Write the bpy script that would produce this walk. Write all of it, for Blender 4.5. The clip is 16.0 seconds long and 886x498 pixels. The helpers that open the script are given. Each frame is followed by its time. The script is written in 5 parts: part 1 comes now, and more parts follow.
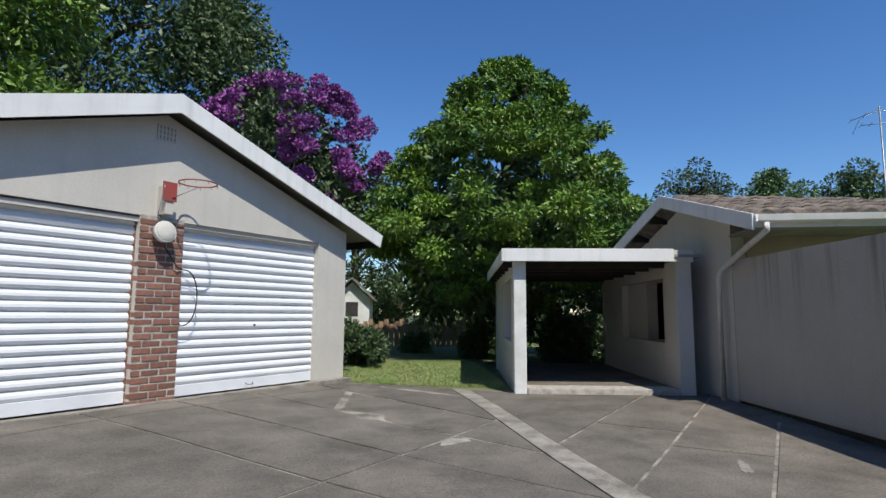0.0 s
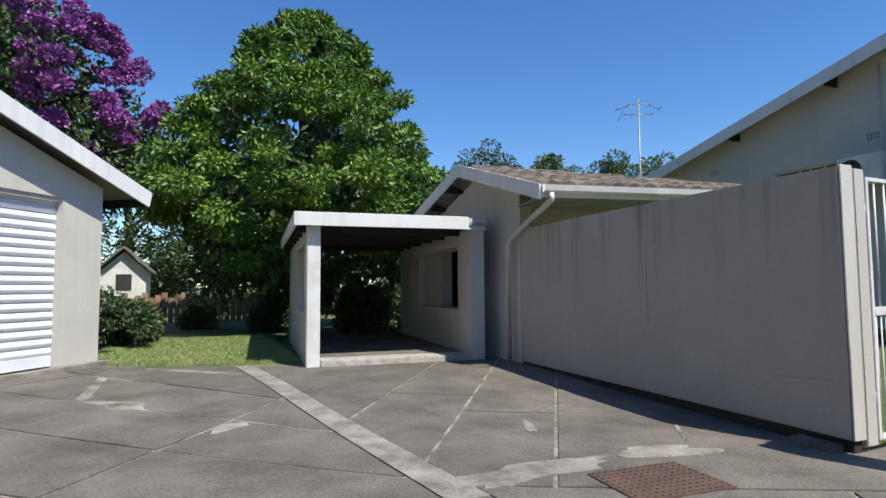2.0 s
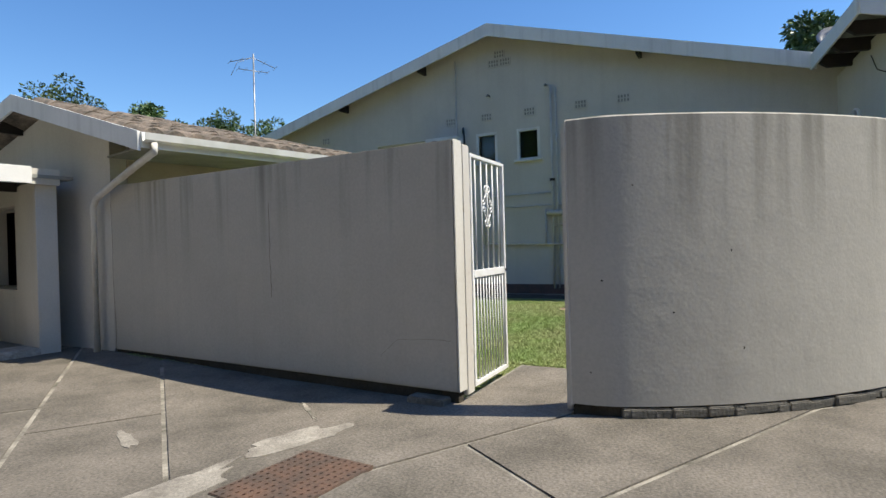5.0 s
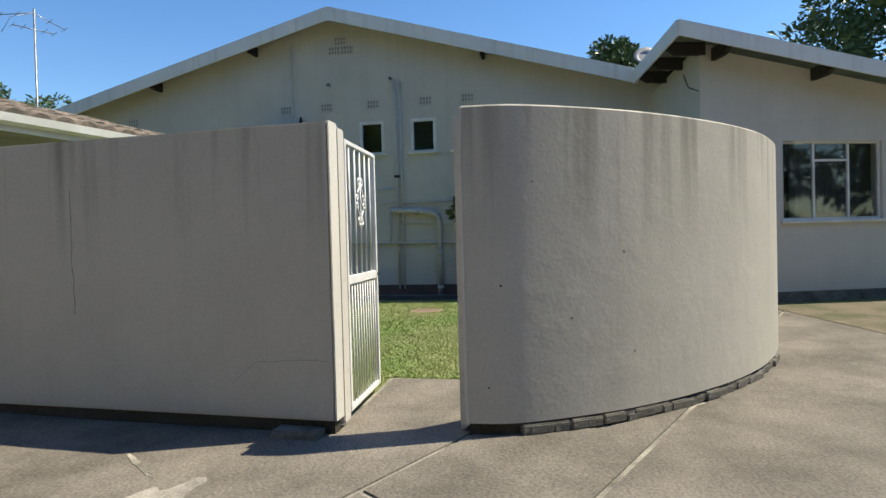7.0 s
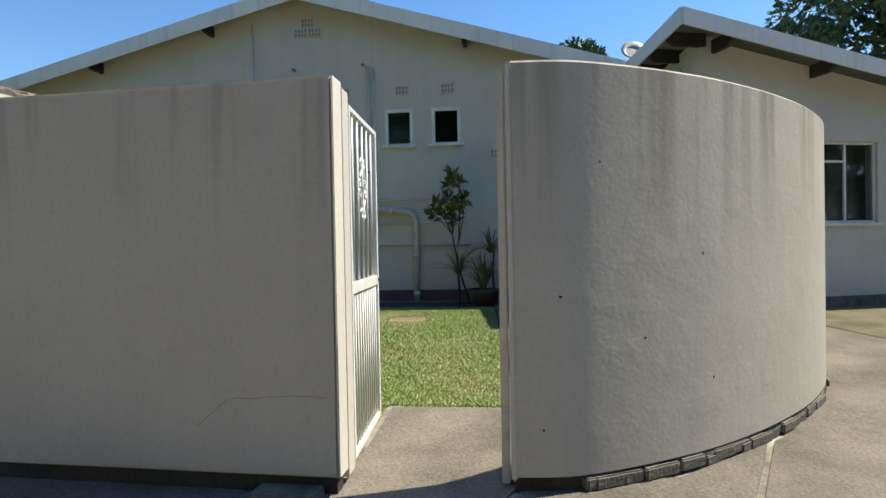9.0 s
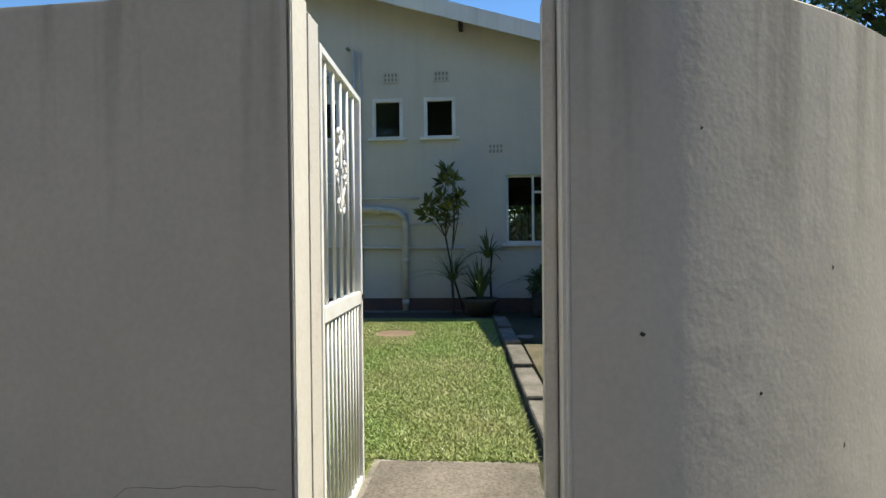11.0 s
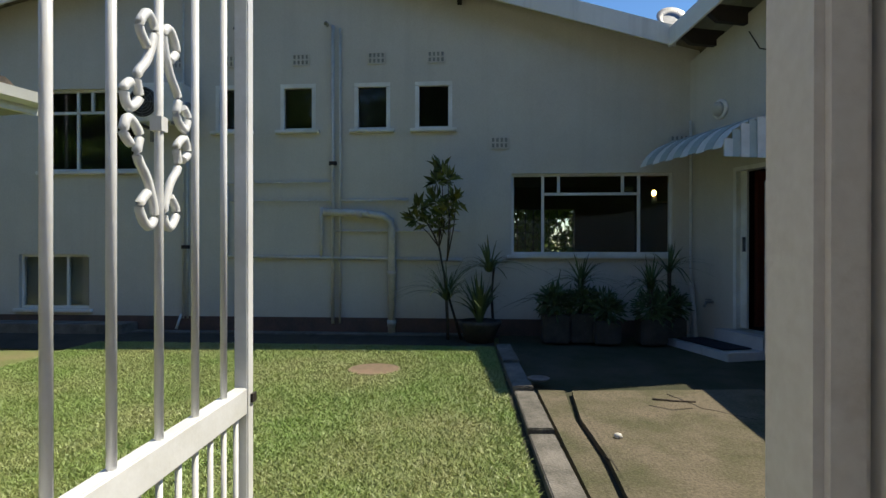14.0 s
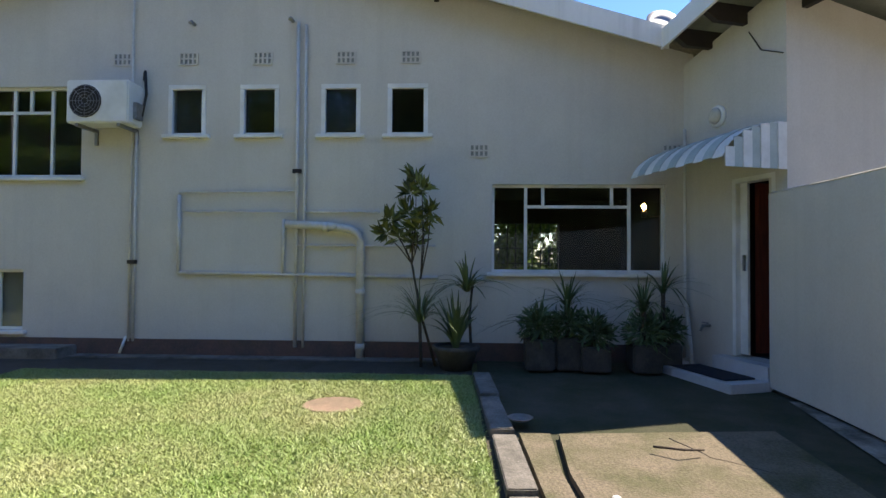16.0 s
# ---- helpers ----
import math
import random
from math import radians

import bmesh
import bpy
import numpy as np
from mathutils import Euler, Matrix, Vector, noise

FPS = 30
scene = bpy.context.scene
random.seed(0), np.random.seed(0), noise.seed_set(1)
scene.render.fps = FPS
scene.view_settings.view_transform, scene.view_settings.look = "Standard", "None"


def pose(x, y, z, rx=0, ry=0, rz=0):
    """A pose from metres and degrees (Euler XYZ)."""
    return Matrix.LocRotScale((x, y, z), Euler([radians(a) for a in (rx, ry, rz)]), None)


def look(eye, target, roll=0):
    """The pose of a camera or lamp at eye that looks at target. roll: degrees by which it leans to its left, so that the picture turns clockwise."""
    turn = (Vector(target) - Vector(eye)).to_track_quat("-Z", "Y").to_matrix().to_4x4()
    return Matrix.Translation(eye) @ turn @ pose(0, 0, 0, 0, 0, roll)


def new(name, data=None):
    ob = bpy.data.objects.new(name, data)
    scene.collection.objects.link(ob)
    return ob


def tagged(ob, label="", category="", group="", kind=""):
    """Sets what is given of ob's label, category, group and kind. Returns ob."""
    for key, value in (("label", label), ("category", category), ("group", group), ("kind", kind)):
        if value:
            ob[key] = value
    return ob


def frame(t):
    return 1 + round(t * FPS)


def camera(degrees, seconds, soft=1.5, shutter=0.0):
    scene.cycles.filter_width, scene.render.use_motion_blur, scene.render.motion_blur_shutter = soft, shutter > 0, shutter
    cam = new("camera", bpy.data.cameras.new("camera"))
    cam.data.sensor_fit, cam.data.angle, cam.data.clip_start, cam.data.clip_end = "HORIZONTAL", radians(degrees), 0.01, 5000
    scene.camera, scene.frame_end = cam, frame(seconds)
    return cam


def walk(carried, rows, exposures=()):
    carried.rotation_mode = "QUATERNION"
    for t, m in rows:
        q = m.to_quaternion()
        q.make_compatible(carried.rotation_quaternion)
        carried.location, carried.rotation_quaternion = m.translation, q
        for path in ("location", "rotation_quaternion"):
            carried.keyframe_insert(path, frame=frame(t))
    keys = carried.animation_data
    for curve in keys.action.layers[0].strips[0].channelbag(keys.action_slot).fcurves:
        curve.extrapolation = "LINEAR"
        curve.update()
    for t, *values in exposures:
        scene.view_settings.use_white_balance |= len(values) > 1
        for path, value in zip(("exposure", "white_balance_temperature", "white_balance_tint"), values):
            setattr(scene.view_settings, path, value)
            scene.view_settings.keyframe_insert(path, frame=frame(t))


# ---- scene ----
cam = camera(75.8, 16.0)
METRES, EYE, TILT, LEAN, TURN = 5.88, 1.2, 0.0, 0.0, -4.0
ROWS = [
    (0.0, 0.0, 0.0, 0.0, -0.04, 6.6, -0.31),
    (0.5, 0.005, 0.017, -0.0037, -4.77, 6.29, -0.17),
    (1.0, 0.0096, 0.0406, -0.0066, -10.33, 5.77, -0.01),
    (1.5, 0.0155, 0.0597, -0.0096, -15.42, 4.85, 0.2),
    (2.0, 0.0281, 0.0859, -0.0103, -19.81, 3.85, 0.41),
    (2.5, 0.0374, 0.1074, -0.0097, -25.03, 3.59, 0.53),
    (3.0, 0.0443, 0.1285, -0.0104, -30.63, 3.34, 0.65),
    (3.5, 0.0491, 0.1462, -0.0098, -37.43, 3.04, 0.84),
    (4.0, 0.0579, 0.1558, -0.0095, -43.93, 2.52, 1.1),
    (4.5, 0.0684, 0.167, -0.0073, -51.04, 0.85, 1.31),
    (5.0, 0.0786, 0.1803, -0.0022, -57.7, -0.41, 1.53),
    (7.5, 0.1648, 0.3118, 0.0032, -77.3, -0.89, 1.4),
    (8.0, 0.1964, 0.3403, 0.0034, -78.29, -0.83, 1.28),
    (8.5, 0.2299, 0.3701, 0.0017, -79.19, -0.83, 1.16),
    (9.0, 0.2627, 0.3867, -0.0019, -80.05, -0.78, 1.06),
    (9.5, 0.3051, 0.3995, -0.0001, -80.61, -0.73, 0.98),
    (10.0, 0.3422, 0.4113, -0.001, -80.94, -0.64, 0.89),
    (12.5, 0.5413, 0.4547, 0.0062, -81.96, -0.38, 0.19),
    (13.0, 0.5817, 0.4601, 0.01, -81.95, -0.32, 0.17),
    (13.5, 0.6155, 0.4605, 0.0125, -81.84, -0.23, 0.03),
    (14.0, 0.6541, 0.4591, 0.0166, -81.85, -0.17, -0.04),
    (14.5, 0.6811, 0.4589, 0.0163, -81.85, -0.02, -0.15),
    (15.0, 0.7149, 0.4613, 0.0189, -81.96, 0.22, -0.23),
    (15.5, 0.741, 0.4613, 0.0211, -82.45, 0.68, -0.34),
    (16.0, 0.7678, 0.4554, 0.0226, -83.53, 1.23, -0.37),
]
walk(cam, [(t, pose(0, 0, EYE, TILT, LEAN, TURN) @ pose(METRES * x, METRES * y, METRES * z, 90 + pitch, roll, yaw)) for t, x, y, z, yaw, pitch, roll in ROWS],
     exposures=[(0, 0.08, 6400, 7), (1.5, 0.26, 6400, 7), (3.5, 0.65, 6600, 6), (5, 0.62, 7000, 5), (9, 0.82, 7500, 2), (12.5, 0.82, 7500, 3), (13.2, 0.5, 7400, 4), (14, 0.42, 7400, 4), (14.5, 0.6, 7400, 6), (15.5, 1.15, 7400, 11), (16, 1.36, 7400, 13)])

# ---- light ----
world = bpy.data.worlds.new("world")
scene.world = world
world.use_nodes = True
wn = world.node_tree.nodes
sky = wn.new("ShaderNodeTexSky")
sky.sky_type = 'NISHITA'
sky.sun_disc = False
SUN = Vector((0.23, -0.62, 1.0)).normalized()
sky.sun_elevation = math.asin(SUN.z)
sky.sun_rotation = math.atan2(SUN.x, SUN.y)
sky.air_density, sky.dust_density, sky.ozone_density = 1.0, 0.1, 4.0
tone = wn.new("ShaderNodeHueSaturation")
tone.inputs["Saturation"].default_value = 1.22
tone.inputs["Hue"].default_value = 0.508
world.node_tree.links.new(sky.outputs[0], tone.inputs["Color"])
world.node_tree.links.new(tone.outputs[0], wn["Background"].inputs[0])
wn["Background"].inputs[1].default_value = 0.13
sun_data = bpy.data.lights.new("sun", 'SUN')
sun_data.energy, sun_data.angle, sun_data.color = 4.5, radians(0.5), (1.0, 0.95, 0.88)
sun = new("sun", sun_data)
sun.matrix_world = look(SUN * 40, (0, 0, 0))


# ---- materials ----
def material(name, a, b=None, scale=3.0, rough=0.8, metal=0.0, bump=0.3, fine=60.0, fine_mix=0.25, random_mix=0.0,
             stretch=(1, 1, 1), lo=0.35, hi=0.65, spec=0.4):
    m = bpy.data.materials.new(name)
    m.use_nodes = True
    n, l = m.node_tree.nodes, m.node_tree.links
    bsdf = n["Principled BSDF"]
    b = b or tuple(c * 0.8 for c in a)
    co = n.new("ShaderNodeTexCoord")
    mp = n.new("ShaderNodeMapping")
    mp.inputs["Scale"].default_value = stretch
    l.new(co.outputs["Object"], mp.inputs[0])
    big = n.new("ShaderNodeTexNoise")
    big.inputs["Scale"].default_value = scale
    big.inputs["Detail"].default_value = 6
    big.inputs["Roughness"].default_value = 0.65
    l.new(mp.outputs[0], big.inputs[0])
    ramp = n.new("ShaderNodeMapRange")
    ramp.inputs[1].default_value, ramp.inputs[2].default_value = lo, hi
    l.new(big.outputs[0], ramp.inputs[0])
    mix = n.new("ShaderNodeMixRGB")
    mix.inputs[1].default_value, mix.inputs[2].default_value = (*a, 1), (*b, 1)
    l.new(ramp.outputs[0], mix.inputs[0])
    small = n.new("ShaderNodeTexNoise")
    small.inputs["Scale"].default_value = fine
    small.inputs["Detail"].default_value = 4
    l.new(co.outputs["Object"], small.inputs[0])
    over = n.new("ShaderNodeMixRGB")
    over.blend_type = 'OVERLAY'
    over.inputs[0].default_value = fine_mix
    l.new(mix.outputs[0], over.inputs[1])
    l.new(small.outputs[0], over.inputs[2])
    out = over.outputs[0]
    if random_mix:
        info = n.new("ShaderNodeObjectInfo")
        geo = n.new("ShaderNodeNewGeometry")
        add = n.new("ShaderNodeMath")
        add.operation = 'ADD'
        l.new(info.outputs["Random"], add.inputs[0])
        l.new(geo.outputs["Random Per Island"], add.inputs[1])
        val = n.new("ShaderNodeMapRange")
        val.inputs[1].default_value, val.inputs[2].default_value = 0, 2
        val.inputs[3].default_value, val.inputs[4].default_value = 1 - random_mix, 1 + random_mix
        l.new(add.outputs[0], val.inputs[0])
        hs = n.new("ShaderNodeHueSaturation")
        l.new(val.outputs[0], hs.inputs["Value"])
        l.new(out, hs.inputs["Color"])
        out = hs.outputs[0]
    l.new(out, bsdf.inputs["Base Color"])
    bsdf.inputs["Roughness"].default_value, bsdf.inputs["Metallic"].default_value = rough, metal
    bsdf.inputs["Specular IOR Level"].default_value = spec
    if bump:
        bp = n.new("ShaderNodeBump")
        bp.inputs["Strength"].default_value = bump
        bp.inputs["Distance"].default_value = 0.01
        l.new(small.outputs[0], bp.inputs["Height"])
        l.new(bp.outputs[0], bsdf.inputs["Normal"])
    return m


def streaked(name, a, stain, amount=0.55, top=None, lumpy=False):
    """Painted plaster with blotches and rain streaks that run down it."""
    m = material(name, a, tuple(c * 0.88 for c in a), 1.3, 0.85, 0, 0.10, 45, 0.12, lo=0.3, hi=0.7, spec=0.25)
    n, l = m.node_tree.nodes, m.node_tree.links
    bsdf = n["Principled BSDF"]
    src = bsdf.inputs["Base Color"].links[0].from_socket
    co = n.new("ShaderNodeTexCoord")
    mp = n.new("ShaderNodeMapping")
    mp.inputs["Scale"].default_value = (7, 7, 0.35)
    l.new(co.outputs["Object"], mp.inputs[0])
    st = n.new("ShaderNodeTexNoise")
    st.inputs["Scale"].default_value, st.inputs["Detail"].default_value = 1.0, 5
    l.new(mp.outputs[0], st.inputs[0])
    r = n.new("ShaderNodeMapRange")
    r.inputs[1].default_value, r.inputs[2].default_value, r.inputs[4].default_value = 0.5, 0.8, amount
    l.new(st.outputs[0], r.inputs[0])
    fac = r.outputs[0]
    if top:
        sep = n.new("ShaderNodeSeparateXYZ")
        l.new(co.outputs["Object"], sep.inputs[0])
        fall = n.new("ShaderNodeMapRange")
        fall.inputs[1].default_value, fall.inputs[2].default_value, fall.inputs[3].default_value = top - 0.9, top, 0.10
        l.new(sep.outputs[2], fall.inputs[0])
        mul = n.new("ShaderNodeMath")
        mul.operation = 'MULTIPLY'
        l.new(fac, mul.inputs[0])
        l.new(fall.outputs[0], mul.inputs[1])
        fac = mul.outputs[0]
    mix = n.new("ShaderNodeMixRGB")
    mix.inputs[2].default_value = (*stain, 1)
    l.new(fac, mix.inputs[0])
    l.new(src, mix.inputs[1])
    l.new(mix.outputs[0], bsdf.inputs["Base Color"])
    if lumpy:
        lump = n.new("ShaderNodeTexNoise")
        lump.inputs["Scale"].default_value, lump.inputs["Detail"].default_value = 5.0, 3
        l.new(co.outputs["Object"], lump.inputs[0])
        peak = n.new("ShaderNodeMapRange")
        peak.inputs[1].default_value, peak.inputs[2].default_value = 0.45, 0.85
        l.new(lump.outputs[0], peak.inputs[0])
        bp = n.new("ShaderNodeBump")
        bp.inputs["Strength"].default_value, bp.inputs["Distance"].default_value = 0.07, 0.03
        l.new(peak.outputs[0], bp.inputs["Height"])
        l.new(bsdf.inputs["Normal"].links[0].from_socket, bp.inputs["Normal"])
        l.new(bp.outputs[0], bsdf.inputs["Normal"])
    return m


def glass_material():
    m = bpy.data.materials.new("glass")
    m.use_nodes = True
    b = m.node_tree.nodes["Principled BSDF"]
    b.inputs["Base Color"].default_value = (0.85, 0.9, 0.88, 1)
    b.inputs["Roughness"].default_value = 0.02
    b.inputs["Transmission Weight"].default_value = 1.0
    b.inputs["IOR"].default_value = 1.45
    return m


def glow(name, colour, strength):
    m = bpy.data.materials.new(name)
    m.use_nodes = True
    b = m.node_tree.nodes["Principled BSDF"]
    b.inputs["Emission Color"].default_value = (*colour, 1)
    b.inputs["Emission Strength"].default_value = strength
    return m


def leaf_material(name, a, b, vary=0.45):
    m = material(name, a, b, 0.9, 0.45, 0, 0, 20, 0.1, vary)
    m.node_tree.nodes["Principled BSDF"].inputs["Subsurface Weight"].default_value = 0.0
    m.node_tree.nodes["Principled BSDF"].inputs["Transmission Weight"].default_value = 0.0
    return m


PLASTER = streaked("plaster", (0.60, 0.565, 0.50), (0.42, 0.39, 0.34), 0.25)
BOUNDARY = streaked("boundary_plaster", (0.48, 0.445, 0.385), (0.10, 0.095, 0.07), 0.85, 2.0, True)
CREAM = streaked("cream_wall_paint", (0.62, 0.59, 0.53), (0.40, 0.36, 0.30), 0.35)
WHITE = material("white_paint", (0.80, 0.79, 0.76), (0.62, 0.61, 0.56), 2.5, 0.5, 0, 0.1, 40, 0.12)
FASCIA = streaked("fascia_paint", (0.80, 0.79, 0.76), (0.45, 0.44, 0.40), 0.5)
GATE = material("gate_paint", (0.82, 0.82, 0.82), (0.70, 0.69, 0.66), 6, 0.35, 0, 0.06, 90, 0.1)
RUST = material("rusty_paint", (0.56, 0.525, 0.475), (0.40, 0.34, 0.28), 9, 0.55, 0, 0.12, 80, 0.15, lo=0.58, hi=0.8)
CONCRETE = material("concrete", (0.185, 0.160, 0.132), (0.088, 0.077, 0.062), 1.3, 0.92, 0, 0.7, 55, 0.7, 0.14, lo=0.36, hi=0.68)
CONCRETE_LIGHT = material("pale_mortar", (0.36, 0.325, 0.275), (0.17, 0.15, 0.125), 3.5, 0.95, 0, 0.7, 70, 0.5)
JOINT = material("joint_dirt", (0.40, 0.36, 0.30), (0.10, 0.09, 0.07), 3, 0.95, 0, 0.5, 60, 0.4)
# paler mossy concrete; on the yard slab it puts sunlight in the colour
YARD = material("yard_concrete", (0.145, 0.118, 0.08), (0.06, 0.064, 0.025), 2.2, 0.95, 0, 0.8, 60, 0.7, lo=0.4, hi=0.7)
# mossy concrete darkened further to carry the yard's shade
MOSSY_SHADE = material("mossy_concrete_shaded", (0.07, 0.06, 0.04), (0.025, 0.033, 0.010), 1.6, 0.95, 0, 0.7, 60, 0.5)
KERB = material("kerb_concrete", (0.20, 0.18, 0.155), (0.085, 0.08, 0.065), 4, 0.92, 0, 0.6, 60, 0.45, 0.15)
LAWN = material("lawn_soil", (0.14, 0.19, 0.05), (0.22, 0.20, 0.09), 1.4, 0.95, 0, 0.9, 130, 0.6)
BLADE = leaf_material("grass_blade", (0.22, 0.32, 0.085), (0.345, 0.36, 0.155), 0.22)
FIELD = material("rough_grass", (0.09, 0.13, 0.03), (0.14, 0.13, 0.06), 0.3, 0.95, 0, 0.9, 25, 0.5)
# dark soil colour, which also stands in for shade at wall feet
SOIL_AND_SHADE = material("soil", (0.06, 0.05, 0.04), (0.035, 0.03, 0.02), 4, 0.95, 0, 0.8, 40, 0.4)
BRICK = material("brick", (0.29, 0.13, 0.085), (0.13, 0.08, 0.065), 4, 0.9, 0, 0.7, 50, 0.45, 0.5)
# pillar mortar; its pale tone also paints the shelter's sunlit floor edge
MORTAR_AND_SUN = material("mortar", (0.55, 0.51, 0.45), (0.30, 0.27, 0.23), 8, 0.95, 0, 0.6, 60, 0.3)
TILE = material("roof_tile", (0.27, 0.21, 0.16), (0.09, 0.08, 0.065), 6, 0.9, 0, 0.7, 40, 0.6, 0.4)
DARKWOOD = material("dark_timber", (0.035, 0.028, 0.022), (0.02, 0.016, 0.014), 5, 0.7, 0, 0.3, 40, 0.3)
SHUTTER = material("shutter_paint", (0.80, 0.81, 0.82), (0.72, 0.73, 0.74), 1.5, 0.42, 0, 0.05, 60, 0.08)
CEIL = material("soffit_board", (0.30, 0.30, 0.28), (0.22, 0.22, 0.2), 2, 0.8, 0, 0.2, 40, 0.2)
# near-black that stands in for the shade of unlit rooms
ROOM_SHADE = material("room_shade", (0.05, 0.045, 0.04), (0.03, 0.03, 0.03), 2, 0.8, 0, 0, 20, 0.1)
BLIND = material("curtain", (0.10, 0.09, 0.08), (0.06, 0.055, 0.05), 2, 0.9, 0, 0.2, 30, 0.1, stretch=(9, 9, 0.3))
GLASS = glass_material()
PVC = material("pipe_paint", (0.66, 0.63, 0.57), (0.52, 0.49, 0.44), 5, 0.6, 0, 0.1, 50, 0.15)
IRON = material("rusty_iron", (0.17, 0.10, 0.07), (0.10, 0.075, 0.06), 5, 0.75, 0.3, 0.5, 60, 0.4)
STEEL = material("grey_steel", (0.35, 0.35, 0.36), (0.22, 0.22, 0.22), 9, 0.45, 0.8, 0.1, 60, 0.2)
RED = material("faded_red", (0.36, 0.06, 0.05), (0.25, 0.08, 0.06), 8, 0.6, 0, 0.1, 60, 0.2)
TILEWHITE = material("floor_tile", (0.55, 0.55, 0.56), (0.44, 0.44, 0.46), 3, 0.3, 0, 0.05, 50, 0.1, 0.05)
MAT = material("door_mat", (0.025, 0.027, 0.04), (0.015, 0.015, 0.022), 9, 1.0, 0, 0.9, 200, 0.5)
POT = material("pot_concrete", (0.075, 0.065, 0.055), (0.04, 0.036, 0.03), 6, 0.9, 0, 0.5, 60, 0.4)
REDWOOD = material("red_wood", (0.20, 0.05, 0.03), (0.12, 0.03, 0.02), 4, 0.4, 0, 0.1, 40, 0.2, stretch=(8, 8, 1))
BARK = material("bark", (0.10, 0.075, 0.055), (0.05, 0.04, 0.03), 6, 0.95, 0, 0.9, 30, 0.5, stretch=(3, 3, 0.6))
L_CONE = leaf_material("leaf_bright", (0.155, 0.25, 0.028), (0.045, 0.105, 0.018), 0.55)
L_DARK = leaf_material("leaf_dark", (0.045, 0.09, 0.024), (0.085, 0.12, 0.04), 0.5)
L_OLIVE = leaf_material("leaf_olive", (0.14, 0.20, 0.075), (0.06, 0.105, 0.035), 0.5)
L_PURPLE = leaf_material("blossom_purple", (0.36, 0.10, 0.36), (0.22, 0.08, 0.25), 0.5)
L_SHRUB = leaf_material("leaf_shrub", (0.09, 0.135, 0.055), (0.045, 0.08, 0.03), 0.5)
L_POT = leaf_material("leaf_pot_plant", (0.07, 0.11, 0.05), (0.10, 0.13, 0.05), 0.4)
L_YELLOW = leaf_material("leaf_croton", (0.06, 0.10, 0.025), (0.15, 0.15, 0.03), 0.6)
FENCE = material("fence_timber", (0.36, 0.235, 0.14), (0.22, 0.15, 0.10), 4, 0.9, 0, 0.5, 30, 0.4, 0.3, stretch=(6, 6, 0.6))
AWN_G = material("awning_green", (0.42, 0.48, 0.46), (0.34, 0.40, 0.38), 4, 0.6, 0, 0.05, 40, 0.1)
AWN_W = material("awning_white", (0.74, 0.75, 0.72), (0.6, 0.6, 0.57), 4, 0.6, 0, 0.05, 40, 0.1)
LAMP = glow("warm_bulb", (1.0, 0.55, 0.2), 14.0)


# ---- mesh helpers ----
def part(name, bm, mat, parent=None, label=""):
    me = bpy.data.meshes.new(name)
    bmesh.ops.recalc_face_normals(bm, faces=bm.faces)
    bm.to_mesh(me)
    bm.free()
    me.materials.append(mat)
    ob = new(name, me)
    ob.parent = parent
    if label:
        ob["label"] = label
    return ob


def thing(name, label, category, group="", kind=""):
    return tagged(new(name), label, category, group, kind)


def pyd(name, verts, faces, mat, parent=None, smooth=False):
    me = bpy.data.meshes.new(name)
    me.from_pydata([tuple(v) for v in verts], [], [tuple(f) for f in faces])
    me.materials.append(mat)
    if smooth:
        me.shade_smooth()
    ob = new(name, me)
    ob.parent = parent
    return ob


def prism(bm, poly, lo, hi, m=Matrix()):
    """A polygon (x, y) between two heights."""
    a = [bm.verts.new(m @ Vector((x, y, lo))) for x, y in poly]
    b = [bm.verts.new(m @ Vector((x, y, hi))) for x, y in poly]
    n = len(poly)
    bm.faces.new(a[::-1])
    bm.faces.new(b)
    for i in range(n):
        bm.faces.new((a[i], a[(i + 1) % n], b[(i + 1) % n], b[i]))


def box(bm, lo, hi, m=Matrix(), bevel=0.0):
    start = len(bm.verts)
    prism(bm, [(lo[0], lo[1]), (hi[0], lo[1]), (hi[0], hi[1]), (lo[0], hi[1])], lo[2], hi[2], m)
    if bevel:
        bm.verts.ensure_lookup_table()
        vs = set(bm.verts[start:])
        bmesh.ops.bevel(bm, geom=[e for e in bm.edges if e.verts[0] in vs], offset=bevel, segments=2, affect='EDGES')
    return bm


def boxed(lo, hi, m=Matrix(), bevel=0.0):
    return box(bmesh.new(), lo, hi, m, bevel)


def tube(bm, pts, r, sides=10, r2=None):
    """A round bar along points, with its ends closed."""
    pts = [Vector(p) for p in pts]
    rings = []
    up = Vector((0.013, 0.021, 1)).normalized()
    for i, p in enumerate(pts):
        d = (pts[min(i + 1, len(pts) - 1)] - pts[max(i - 1, 0)]).normalized()
        a = d.cross(up)
        if a.length < 0.05:
            a = d.cross(Vector((1, 0.03, 0)))
        a.normalize()
        b = d.cross(a)
        k = r if r2 is None else r + (r2 - r) * i / (len(pts) - 1)
        rings.append([bm.verts.new(p + k * (a * math.cos(2 * math.pi * j / sides) + b * math.sin(2 * math.pi * j / sides))) for j in range(sides)])
    for q, w in zip(rings, rings[1:]):
        for j in range(sides):
            f = bm.faces.new((q[j], q[(j + 1) % sides], w[(j + 1) % sides], w[j]))
            f.smooth = True
    bm.faces.new(rings[0][::-1])
    bm.faces.new(rings[-1])
    return bm


